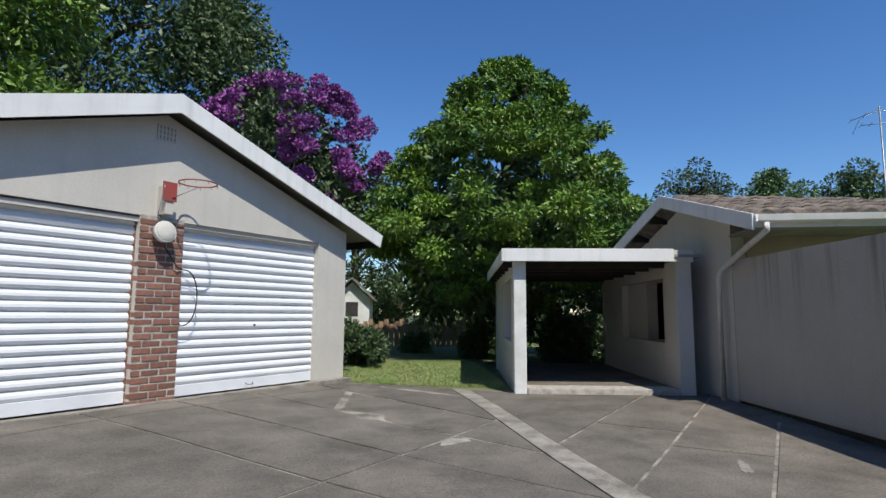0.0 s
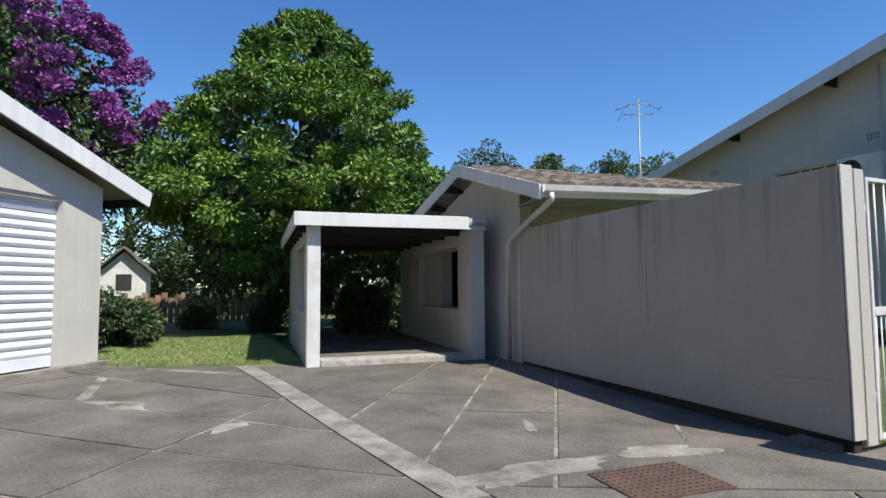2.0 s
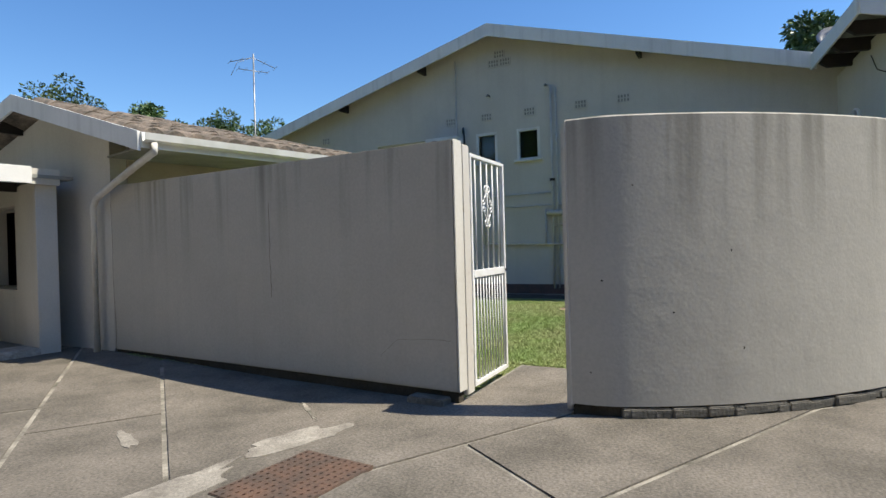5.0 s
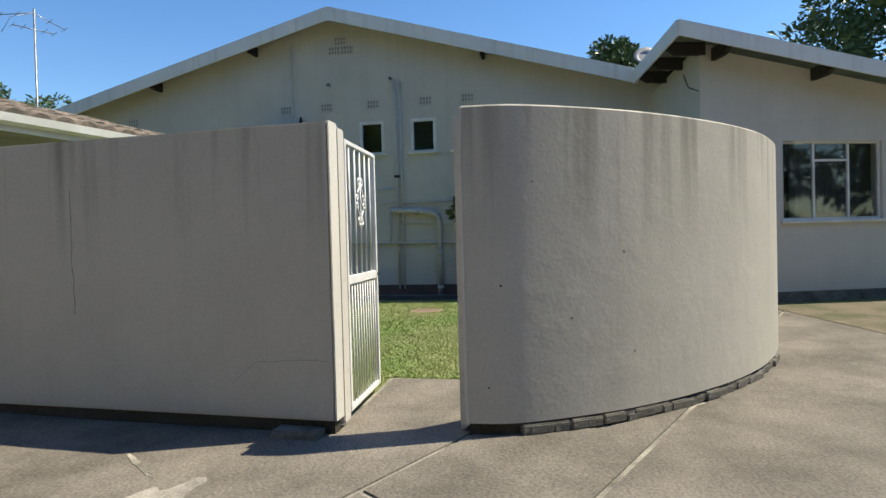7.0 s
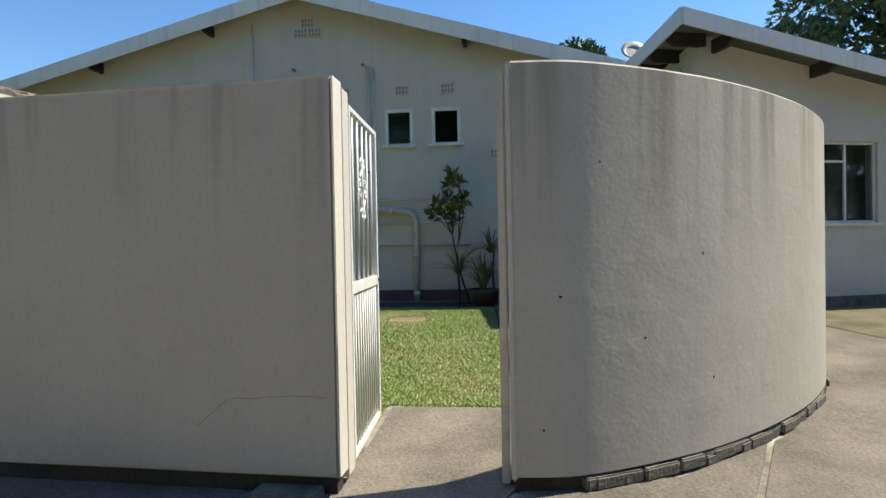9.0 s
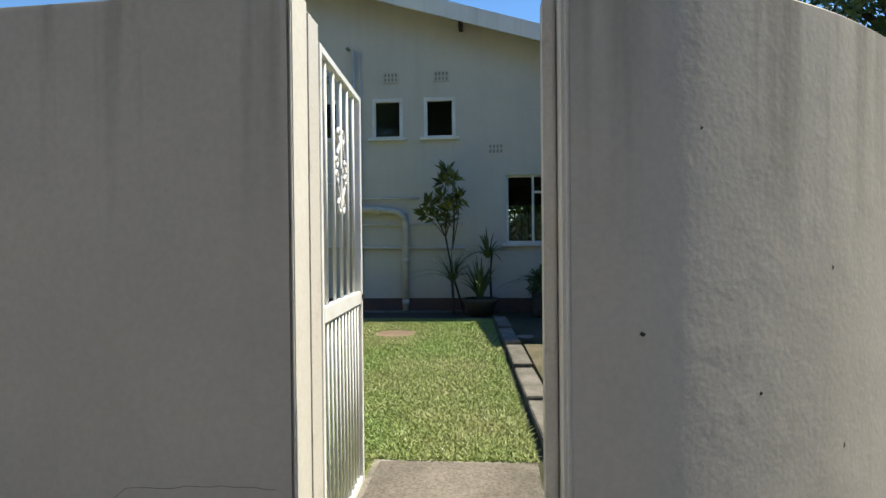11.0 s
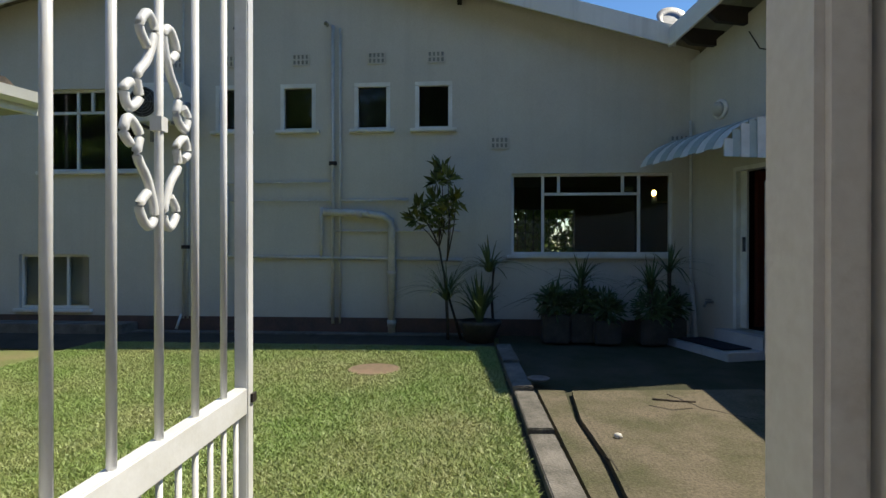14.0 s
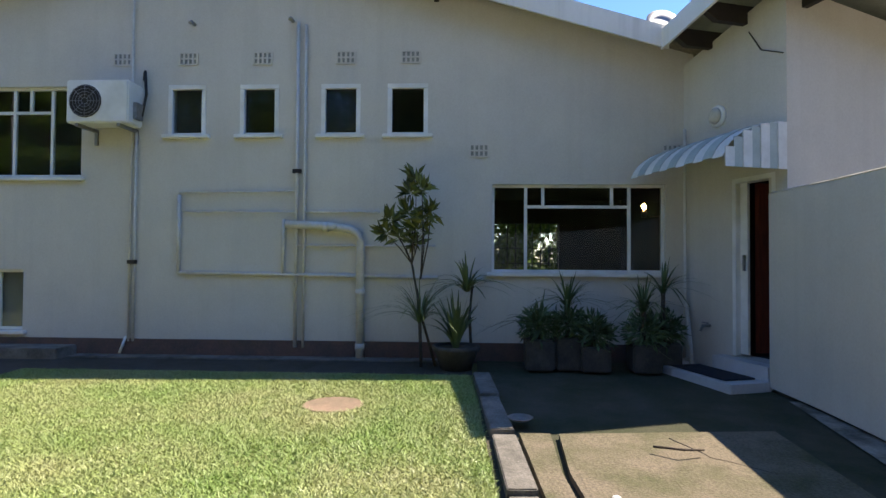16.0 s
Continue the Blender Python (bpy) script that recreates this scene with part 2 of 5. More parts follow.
def disc(bm, m, profile, sides=28):
    """A turned shape: (radius, height) rings about m's z."""
    rings = []
    for r, h in profile:
        rings.append([bm.verts.new(m @ Vector((r * math.cos(2 * math.pi * j / sides), r * math.sin(2 * math.pi * j / sides), h))) for j in range(sides)])
    for q, w in zip(rings, rings[1:]):
        for j in range(sides):
            f = bm.faces.new((q[j], q[(j + 1) % sides], w[(j + 1) % sides], w[j]))
            f.smooth = True
    bm.faces.new(rings[0][::-1])
    bm.faces.new(rings[-1])
    return bm


def along(a, b, z=0.0):
    """A frame at a: x runs to b, y to the left of that, z up."""
    d = Vector((b[0] - a[0], b[1] - a[1], 0)).normalized()
    return Matrix(((d.x, -d.y, 0, a[0]), (d.y, d.x, 0, a[1]), (0, 0, 1, z), (0, 0, 0, 1)))


def pierced(bm, m, length, top, thick, holes=(), breaks=(), z0=-0.3):
    """A wall along m's x, from y = 0 back to y = thick, with holes (u0, z0, u1, z1); top(u) gives its height."""
    cuts = sorted({0.0, length, *breaks, *[h[0] for h in holes], *[h[2] for h in holes]})
    for a, b in zip(cuts, cuts[1:]):
        low = z0
        for h in sorted([h for h in holes if h[0] < (a + b) / 2 < h[2]], key=lambda h: h[1]):
            slab(bm, m, a, b, low, low, h[1], h[1], thick)
            low = h[3]
        slab(bm, m, a, b, low, low, top(a), top(b), thick)


def slab(bm, m, a, b, la, lb, ha, hb, thick):
    if ha - la < 0.002 and hb - lb < 0.002:
        return
    v = [bm.verts.new(m @ Vector(p)) for p in ((a, 0, la), (b, 0, lb), (b, 0, hb), (a, 0, ha), (a, thick, la), (b, thick, lb), (b, thick, hb), (a, thick, ha))]
    for f in ((0, 1, 2, 3), (7, 6, 5, 4), (0, 4, 5, 1), (1, 5, 6, 2), (2, 6, 7, 3), (3, 7, 4, 0)):
        bm.faces.new([v[i] for i in f])


def gz(x, y):
    """The lie of the ground: level at the gate, up to the garage, the carport and the house."""
    def s(v):
        v = max(0.0, min(1.0, v))
        return v * v * (3 - 2 * v)
    z = 0.13 * s((1.2 - x) / 4.2) * s((y - 2) / 4.5)
    z = max(z, 0.06 * s((y - 4.5) / 3.5))
    if x > 4.8:
        z = max(z * s((6 - x) / 1.2), 0.13 * s((x - 4.8) / 6.4))
    return z


def window(name, m, u0, z0, u1, z1, bars, label, sill=True, pane_parts=True):
    """A steel window in a hole of a wall; bars: (u0, z0, u1, z1) members as fractions of its size."""
    w = thing(name, label, "window", kind="structure")
    bm = bmesh.new()
    f = 0.035
    for lo, hi in (((u0, z0), (u1, z0 + f)), ((u0, z1 - f), (u1, z1)), ((u0, z0 + f), (u0 + f, z1 - f)), ((u1 - f, z0 + f), (u1, z1 - f))):
        box(bm, (lo[0], 0.05, lo[1]), (hi[0], 0.10, hi[1]), m)
    part("window_frame", bm, WHITE, w)
    for a, b, c, d in bars:
        x0, x1 = u0 + a * (u1 - u0), u0 + c * (u1 - u0)
        y0, y1 = z0 + b * (z1 - z0), z0 + d * (z1 - z0)
        k = 0.018
        part("glazing_bar", boxed((min(x0, x1) - k * (a == c), 0.055, min(y0, y1) - k * (b == d)), (max(x0, x1) + k * (a == c), 0.095, max(y0, y1) + k * (b == d)), m), WHITE, w)
    g = part("pane", boxed((u0 + f, 0.072, z0 + f), (u1 - f, 0.078, z1 - f), m), GLASS, w)
    g.visible_shadow = False
    if sill:
        part("window_sill", boxed((u0 - 0.06, -0.06, z0 - 0.05), (u1 + 0.06, 0.05, z0 - 0.002), m, 0.008), WHITE, w)
    return w


def air_brick(m, u, z, cols=4, rows=2, size=(0.23, 0.15)):
    v = thing("air_brick", "small white pierced air brick set in the wall", "vent", "air bricks")
    part("backing", boxed((u - size[0] / 2, -0.006, z - size[1] / 2), (u + size[0] / 2, 0.0, z + size[1] / 2), m), CEIL, v)
    bm = bmesh.new()
    for i in range(cols + 1):
        x = u - size[0] / 2 + size[0] * i / cols
        box(bm, (x - 0.012, -0.02, z - size[1] / 2), (x + 0.012, -0.006, z + size[1] / 2), m)
    part("grille", bm, PLASTER, v)
    bm = bmesh.new()
    for j in range(rows + 1):
        y = z - size[1] / 2 + size[1] * j / rows
        box(bm, (u - size[0] / 2, -0.017, y - 0.01), (u + size[0] / 2, -0.006, y + 0.01), m)
    part("grille_bar", bm, PLASTER, v)
    return v


# ---- leaves ----
def leaves(name, centres, radii, count, size, mat, parent, seed, droop=0.3, shell=0.55, aspect=0.45):
    """Many small bent leaves in a cloud of clumps."""
    rng = np.random.default_rng(seed)
    centres, radii = np.asarray(centres, float), np.asarray(radii, float)
    if radii.ndim == 1:
        radii = np.stack([radii] * 3, 1)
    weight = (radii[:, 0] * radii[:, 1]) / (radii[:, 0] * radii[:, 1]).sum()
    pick = rng.choice(len(centres), count, p=weight)
    d = rng.normal(size=(count, 3))
    d /= np.linalg.norm(d, axis=1)[:, None]
    r = shell + (1 - shell) * rng.random(count) ** 0.7
    p = centres[pick] + d * radii[pick] * r[:, None]
    out = d + rng.normal(size=(count, 3)) * 0.55
    out[:, 2] -= droop
    out /= np.linalg.norm(out, axis=1)[:, None]
    side = np.cross(out, rng.normal(size=(count, 3)))
    side /= np.linalg.norm(side, axis=1)[:, None]
    s = size * (0.6 + 0.8 * rng.random(count))[:, None]
    tip = p + out * s
    mid = p + out * s * 0.5
    up = np.cross(side, out) * s * 0.12
    v = np.stack([p, mid + side * s * aspect * 0.5 + up, tip, mid - side * s * aspect * 0.5 + up], 1).reshape(-1, 3)
    k = np.arange(count) * 4
    f = np.stack([np.stack([k, k + 1, k + 2], 1), np.stack([k, k + 2, k + 3], 1)], 1).reshape(-1, 3)
    me = bpy.data.meshes.new(name)
    me.vertices.add(len(v))
    me.vertices.foreach_set("co", v.ravel())
    me.loops.add(len(f) * 3)
    me.loops.foreach_set("vertex_index", f.ravel())
    me.polygons.add(len(f))
    me.polygons.foreach_set("loop_start", np.arange(len(f)) * 3)
    me.update()
    me.validate()
    me.materials.append(mat)
    ob = new(name, me)
    ob.parent = parent
    return ob


def trunk(parent, base, top, r, limbs, seed, spread=1.5):
    rng = random.Random(seed)
    base, top = Vector(base), Vector(top)
    bm = bmesh.new()
    pts = [base.lerp(top, i / 6) + Vector((rng.uniform(-0.1, 0.1), rng.uniform(-0.1, 0.1), 0)) * (i > 0) for i in range(7)]
    tube(bm, pts, r, 10, r * 0.3)
    for k in range(limbs):
        a = base.lerp(top, rng.uniform(0.35, 0.9))
        ang = rng.uniform(0, 6.28)
        e = a + Vector((math.cos(ang) * spread, math.sin(ang) * spread, rng.uniform(0.3, 1.0) * spread))
        tube(bm, [a, a.lerp(e, 0.5) + Vector((0, 0, 0.1 * spread)), e], r * 0.35, 7, r * 0.08)
    return part("trunk", bm, BARK, parent)


def tree(label, base, height, radius, mat, seed, clumps=40, count=16000, leaf=0.22, bottom=0.3, name="tree", squash=0.8):
    rng = random.Random(seed)
    t = thing(name, label, "tree")
    base = Vector(base)
    trunk(t, base, base + Vector((0, 0, height * 0.85)), 0.035 * height, 7, seed, radius * 0.6)
    cs, rs = [], []
    for i in range(clumps):
        ang, q = rng.uniform(0, 6.28), rng.random() ** 0.5
        h = rng.uniform(bottom, 1.0)
        lim = math.sin(math.pi * min(1, max(0.08, (h - bottom) / (1 - bottom) * 0.86 + 0.1))) ** 0.7
        cs.append(base + Vector((math.cos(ang) * q * radius * lim, math.sin(ang) * q * radius * lim, h * height - radius * 0.15)))
        k = radius * rng.uniform(0.2, 0.36)
        rs.append((k, k, k * squash))
    leaves("crown", cs, rs, count, leaf, mat, t, seed)
    return t


# ---- ground ----
def ground_sheet():
    xs = [-900, -400, -150, -60, -30] + [x * 1.0 for x in range(-16, 27)] + [40, 80, 200, 500, 900]
    ys = [-900, -400, -150, -60, -30] + [y * 1.0 for y in range(-16, 30)] + [45, 80, 200, 500, 900]
    v = [(x, y, gz(x, y) - 0.05) for y in ys for x in xs]
    n = len(xs)
    f = [(j * n + i, j * n + i + 1, (j + 1) * n + i + 1, (j + 1) * n + i) for j in range(len(ys) - 1) for i in range(n - 1)]
    tagged(pyd("ground", v, f, FIELD, None, True), "dry green rough grass on garden ground", "ground", kind="structure")


ground_sheet()


def draped(name, poly, mat, lift, step, label, category, thick=0.0):
    """A polygon cut into small cells that lies on the ground."""
    bm = bmesh.new()
    bm.faces.new([bm.verts.new((x, y, 0)) for x, y in poly])
    for axis in (0, 1):
        lo, hi = min(p[axis] for p in poly), max(p[axis] for p in poly)
        k = math.floor(lo / step) + 1
        while k * step < hi:
            co, no = Vector((0, 0, 0)), Vector((0, 0, 0))
            co[axis], no[axis] = k * step, 1
            bmesh.ops.bisect_plane(bm, geom=bm.verts[:] + bm.edges[:] + bm.faces[:], plane_co=co, plane_no=no)
            k += 1
    for v in bm.verts:
        v.co.z = gz(v.co.x, v.co.y) + lift
    for f in bm.faces:
        f.smooth = True
    return tagged(part(name, bm, mat), label, category, kind="structure")


# Walls, openings and corners of the plan
GATE_L = (4.27, 2.935)
WALL_FAR = (4.50, 7.50)
HX = 11.75
CORNER, NICHE = (10.30, -0.72), (11.75, -0.28)
WALL_TOP = 1.965
CURVE = [(4.36, 2.11), (4.385, 1.86), (4.49, 1.60), (4.66, 1.29), (4.87, 0.98), (5.22, 0.57), (5.69, 0.13), (6.25, -0.25), (6.95, -0.56), (7.7, -0.69), (8.6, -0.72), (9.5, -0.74), (10.30, -0.72)]
GP, GU = Vector((-2.85, 7.53, 0)), Vector((0.607, 0.794, 0)).normalized()
GM = Matrix(((GU.x, -GU.y, 0, GP.x), (GU.y, GU.x, 0, GP.y), (0, 0, 1, 0.12), (0, 0, 0, 1)))

draped("driveway_bed", [(-14, -14), (7.2, -14), (9.6, -5), (9.9, -0.5), (6.5, 0.0), (4.9, 0.9), (4.45, 2.1), (5.75, 2.1), (5.75, 3.0), (4.35, 3.0), (4.55, 8.6), (1.2, 8.9), (-0.9, 9.9), (-3.2, 7.2), (-8, 1)], JOINT, -0.007, 1.0, "dark dirt bed under the concrete driveway slabs", "driveway")
draped("lawn", [(5.75, 2.09), (10.75, 2.32), (10.25, 7.0), (10.0, 13.0), (5.2, 13), (4.6, 7.0), (4.36, 2.98), (5.75, 2.98)], LAWN, -0.01, 0.4, "mown green lawn with yellowish dry patches", "lawn")
draped("garden_lawn", [(-0.9, 9.9), (1.2, 8.95), (1.7, 9.0), (1.9, 13.5), (6, 22), (-6, 26), (-3.4, 14)], LAWN, -0.012, 0.5, "sunlit green garden lawn behind the driveway", "lawn")
# moss colour here also holds the shade by the back door
draped("courtyard_ground", [(6.3, -0.2), (10.3, -0.7), (11.75, -0.25), (11.75, 2.24), (5.75, 2.24), (4.85, 2.2), (5.0, 1.0)], MOSSY_SHADE, -0.02, 0.5, "damp mossy concrete ground by the back door, darkened as shaded", "yard")
# dark strip out to the house's shadow edge, shade put in as colour
draped("house_apron", [(10.78, 2.3), (11.75, 2.3), (11.75, 12), (10.1, 12), (10.3, 7)], SOIL_AND_SHADE, -0.006, 0.5, "dark ground strip along the house wall, house shadow in its colour", "soil")

# ---- boundary wall and gate ----
def boundary_wall():
    w = thing("wall_gate", "beige plastered boundary wall with dark rain streaks", "wall", kind="structure")
    m = along(WALL_FAR, GATE_L)
    length = (Vector(GATE_L) - Vector(WALL_FAR)).length
    bm = bmesh.new()
    box(bm, (0.0, 0.0, 0.09), (length, 0.12, WALL_TOP), m, 0.012)
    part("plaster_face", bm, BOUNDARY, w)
    part("end_face", boxed((length - 0.004, -0.002, 0.09), (length + 0.006, 0.122, WALL_TOP + 0.003), m, 0.004), CREAM, w, "cream painted wall end")
    # dark base strip painting the shadow gap below the plaster
    part("footing", boxed((0.0, 0.03, -0.3), (length - 0.02, 0.11, 0.088), m), SOIL_AND_SHADE, w)
    part("footing_step", boxed((length - 0.40, -0.11, -0.1), (length - 0.08, 0.028, 0.05), m, 0.01), KERB, w)
    c = thing("wall_curved", "curved beige plastered boundary wall with rain streaks", "wall", kind="structure")
    pts = [Vector((*p, 0)) for p in CURVE]
    fine = []
    for i in range(len(pts) - 1):
        p0, p1, p2, p3 = pts[max(i - 1, 0)], pts[i], pts[i + 1], pts[min(i + 2, len(pts) - 1)]
        for k in range(6):
            t = k / 6
            fine.append(0.5 * ((2 * p1) + (p2 - p0) * t + (2 * p0 - 5 * p1 + 4 * p2 - p3) * t * t + (3 * p1 - p0 - 3 * p2 + p3) * t ** 3))
    fine.append(pts[-1])
    def ribbon(inset, thick, lo, hi_f):
        b = bmesh.new()
        rows = []
        for i, p in enumerate(fine):
            d = (fine[min(i + 1, len(fine) - 1)] - fine[max(i - 1, 0)]).normalized()
            nrm = Vector((-d.y, d.x, 0))
            a, e = p + nrm * inset, p + nrm * (inset + thick)
            hi = hi_f(p)
            lo_z = lo + gz(p.x, p.y) * (lo > 0)
            r = 0.012 if hi > 1 else 0.0
            rows.append([b.verts.new(q) for q in ((a.x, a.y, lo_z), (a.x, a.y, hi - r), (*(a + nrm * r).xy, hi), (*(e - nrm * r).xy, hi), (e.x, e.y, hi - r), (e.x, e.y, lo_z))])
        for q, s in zip(rows, rows[1:]):
            for j in range(6):
                f = b.faces.new((q[j], s[j], s[(j + 1) % 6], q[(j + 1) % 6]))
                f.smooth = j in (0, 4)
        for q, s in zip(rows, rows[1:]):
            for j in range(6):
                b.edges.get((q[j], s[j])).smooth = False
        b.faces.new(rows[0])
        b.faces.new(rows[-1][::-1])
        return b
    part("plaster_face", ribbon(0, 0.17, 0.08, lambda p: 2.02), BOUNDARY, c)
    part("inner_face", ribbon(0.171, 0.008, 0.02, lambda p: 2.005), PLASTER, c, "clean beige plaster on the yard side")
    part("end_face", boxed((4.352, 2.108, 0.06), (4.545, 2.135, 2.018), Matrix(), 0.010), CREAM, c, "cream painted wall end")
    # same dark strip for the shadow gap under the curve
    part("footing", ribbon(0.03, 0.12, -0.3, lambda p: 0.078 + gz(p.x, p.y)), SOIL_AND_SHADE, c)
    rng = random.Random(17)
    stone = boxed((-0.085, -0.05, 0.0), (0.085, 0.03, 0.062), Matrix(), 0.008)
    shared = part("brick", stone, KERB, c)
    first = True
    for p, q in zip(fine[9:46], fine[10:47]):
        d = (q - p).normalized()
        mid = (p + q) / 2 + Vector((-d.y, d.x, 0)) * rng.uniform(0.03, 0.055)
        ob = shared if first else new("brick", shared.data)
        first = False
        ob.parent = c
        ob.matrix_basis = pose(mid.x, mid.y, gz(mid.x, mid.y) + rng.uniform(-0.012, 0.008), 0, 0, math.degrees(math.atan2(d.y, d.x)) + rng.uniform(-5, 5))


boundary_wall()

draped("moss_patch", [(7.6, -2.0), (9.9, -1.4), (10.4, -3.6), (9.2, -5.2), (7.2, -3.6)], YARD, 0.006, 0.7, "damp mossy patch on the concrete by the wing", "moss")

# ---- main house ----
HM = Matrix(((0, 1, 0, HX), (-1, 0, 0, 12.2), (0, 0, 1, 0), (0, 0, 0, 1)))  # along the wall from its far end, y into the house
def hu(y):
    return 12.2 - y
APEX_Y, APEX_Z = 5.72, 5.72
def house_top(u):
    y = 12.2 - u
    return APEX_Z - 0.065 - (abs(y - APEX_Y) * (0.289 if y < APEX_Y else 0.253))
SMALL = [(6.18, 5.69), (5.25, 4.75), (4.21, 3.71), (3.37, 2.86)]
BIGW, KITW, LOWW = (8.75, 7.31, 2.38, 3.55), (2.06, -0.06, 1.20, 2.29), (9.1, 8.04, 0.42, 1.19)
def main_house():
    h = thing("wall_house", "beige plastered gable wall of the house", "wall", kind="structure")
    holes = [(hu(a), 2.92, hu(b), 3.56) for a, b in SMALL] + [(hu(q[0]), q[2], hu(q[1]), q[3]) for q in (BIGW, KITW, LOWW)]
    bm = bmesh.new()
    pierced(bm, HM, 12.6, house_top, 0.22, holes, (hu(APEX_Y),))
    part("plaster_face", bm, PLASTER, h)
    part("plinth", boxed((0, -0.03, -0.2), (12.4, -0.004, 0.33), HM), material("red_plinth", (0.16, 0.09, 0.07), (0.09, 0.07, 0.06), 4, 0.9, 0, 0.5, 60, 0.4), h)
    for a, b in SMALL:
        w = window("window_1", HM, hu(a), 2.92, hu(b), 3.56, [], "small steel window with a dark pane and white sill")
        for lo, hi in (((hu(a), 3.50), (hu(b), 3.558)), ((hu(a), 2.922), (hu(a) + 0.055, 3.498)), ((hu(b) - 0.055, 2.922), (hu(b), 3.498))):
            part("reveal_trim", boxed((lo[0], -0.006, lo[1]), (hi[0], 0.048, hi[1]), HM, 0.004), WHITE, w)
    window("window_2", HM, hu(BIGW[0]), BIGW[2], hu(BIGW[1]), BIGW[3], [(0.35, 0, 0.35, 1), (0.7, 0, 0.7, 1), (0.0, 0.72, 0.7, 0.72), (0.5, 0.72, 0.5, 1)], "wide white-framed upper window with dark panes")
    window("window_3", HM, hu(KITW[0]), KITW[2], hu(KITW[1]), KITW[3], [(0.2, 0, 0.2, 1), (0.8, 0, 0.8, 1), (0.2, 0.75, 0.8, 0.75), (0.3, 0.75, 0.3, 1), (0.7, 0.75, 0.7, 1)], "wide white-framed kitchen window with dark panes")
    window("window_4", HM, hu(LOWW[0]), LOWW[2], hu(LOWW[1]), LOWW[3], [(0.33, 0, 0.33, 1), (0.66, 0, 0.66, 1)], "low basement window with grey curtained panes")
    part("curtain", boxed((hu(LOWW[0]), 0.14, LOWW[2]), (hu(LOWW[1]), 0.16, LOWW[3]), HM), material("pale_curtain", (0.32, 0.31, 0.28), (0.25, 0.24, 0.22), 3, 0.9, 0, 0.1, 30, 0.1), h)
    r = thing("roof_house", "house roof with weathered white barge boards", "roof", kind="structure")
    for sgn, y1, k in ((-1, -0.62, 0.289), (1, 12.4, 0.253)):
        z1 = APEX_Z - abs(y1 - APEX_Y) * k
        bm = bmesh.new()
        pts = [(APEX_Y, APEX_Z), (y1, z1), (y1, z1 - 0.06), (APEX_Y, APEX_Z - 0.06)]
        prism(bm, pts, 11.42, 20.0, Matrix(((0, 0, 1, 0), (1, 0, 0, 0), (0, 1, 0, 0), (0, 0, 0, 1))))
        part("roof_slope", bm, TILE, r)
        bm = bmesh.new()
        ye = 0.02 if sgn < 0 else y1
        ze = APEX_Z - abs(ye - APEX_Y) * k
        pts = [(APEX_Y, APEX_Z + 0.02), (ye, ze + 0.02), (ye, ze - 0.24), (APEX_Y, APEX_Z - 0.24)]
        prism(bm, pts, 11.385, 11.415, Matrix(((0, 0, 1, 0), (1, 0, 0, 0), (0, 1, 0, 0), (0, 0, 0, 1))))
        part("barge_board", bm, FASCIA, r)
    for y in (9.6, 7.4, 2.76):
        z = APEX_Z - abs(y - APEX_Y) * (0.289 if y < APEX_Y else 0.253) - 0.19
        part("purlin", boxed((11.42, y - 0.03, z - 0.09), (11.75, y + 0.03, z + 0.1)), DARKWOOD, r)
    # rooms behind the windows, their shade put in as near-black walls
    inner = thing("wall_inner", "inner room walls behind the house windows, coloured near-black as shade", "wall", kind="structure")
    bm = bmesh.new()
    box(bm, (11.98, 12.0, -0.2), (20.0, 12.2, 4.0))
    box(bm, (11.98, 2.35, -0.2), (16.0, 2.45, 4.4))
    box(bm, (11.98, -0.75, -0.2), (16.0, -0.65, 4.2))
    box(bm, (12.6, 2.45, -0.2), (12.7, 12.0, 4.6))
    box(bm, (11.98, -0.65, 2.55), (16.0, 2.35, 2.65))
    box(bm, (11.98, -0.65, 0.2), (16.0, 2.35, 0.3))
    part("partition", bm, ROOM_SHADE, inner)
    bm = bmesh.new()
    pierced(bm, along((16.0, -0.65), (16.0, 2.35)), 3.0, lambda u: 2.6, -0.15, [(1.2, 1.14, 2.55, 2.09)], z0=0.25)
    part("back_wall", bm, ROOM_SHADE, inner)
    bm = bmesh.new()
    for i in range(9):
        tube(bm, [(16.05, 0.58 + i * 0.165, 1.1), (16.05, 0.58 + i * 0.165, 2.12)], 0.008, 6)
    for z in (1.3, 1.6):
        tube(bm, [(16.05, 0.52, z), (16.05, 1.92, z)], 0.008, 6)
    tagged(part("window_grille", bm, DARKWOOD), "black burglar bars across the far kitchen window", "grille")
    lamp = thing("wall_lamp", "small lit wall lamp glowing warm in the kitchen", "lamp")
    part("bulb", disc(bmesh.new(), pose(12.9, -0.15, 2.13), [(0.01, -0.05), (0.03, -0.03), (0.034, 0.015), (0.015, 0.04)]), LAMP, lamp)
    part("holder", disc(bmesh.new(), pose(12.9, -0.15, 2.07), [(0.03, -0.1), (0.045, -0.04), (0.03, 0.0)]), STEEL, lamp)
    part("bracket", boxed((12.9, -0.65, 1.98), (12.93, -0.13, 2.0)), STEEL, lamp)


main_house()
for y in (6.78, 5.92, 4.96, 3.90, 3.08):
    air_brick(HM, hu(y), 3.89)
air_brick(HM, hu(2.22), 2.71)
air_brick(HM, hu(-0.14), 2.70)
for dy, dz in ((-0.13, 0), (0.13, 0), (0, 0.18)):
    air_brick(HM, hu(5.6 + dy), 5.0 + dz)
air_brick(HM, hu(10.3), 3.85)

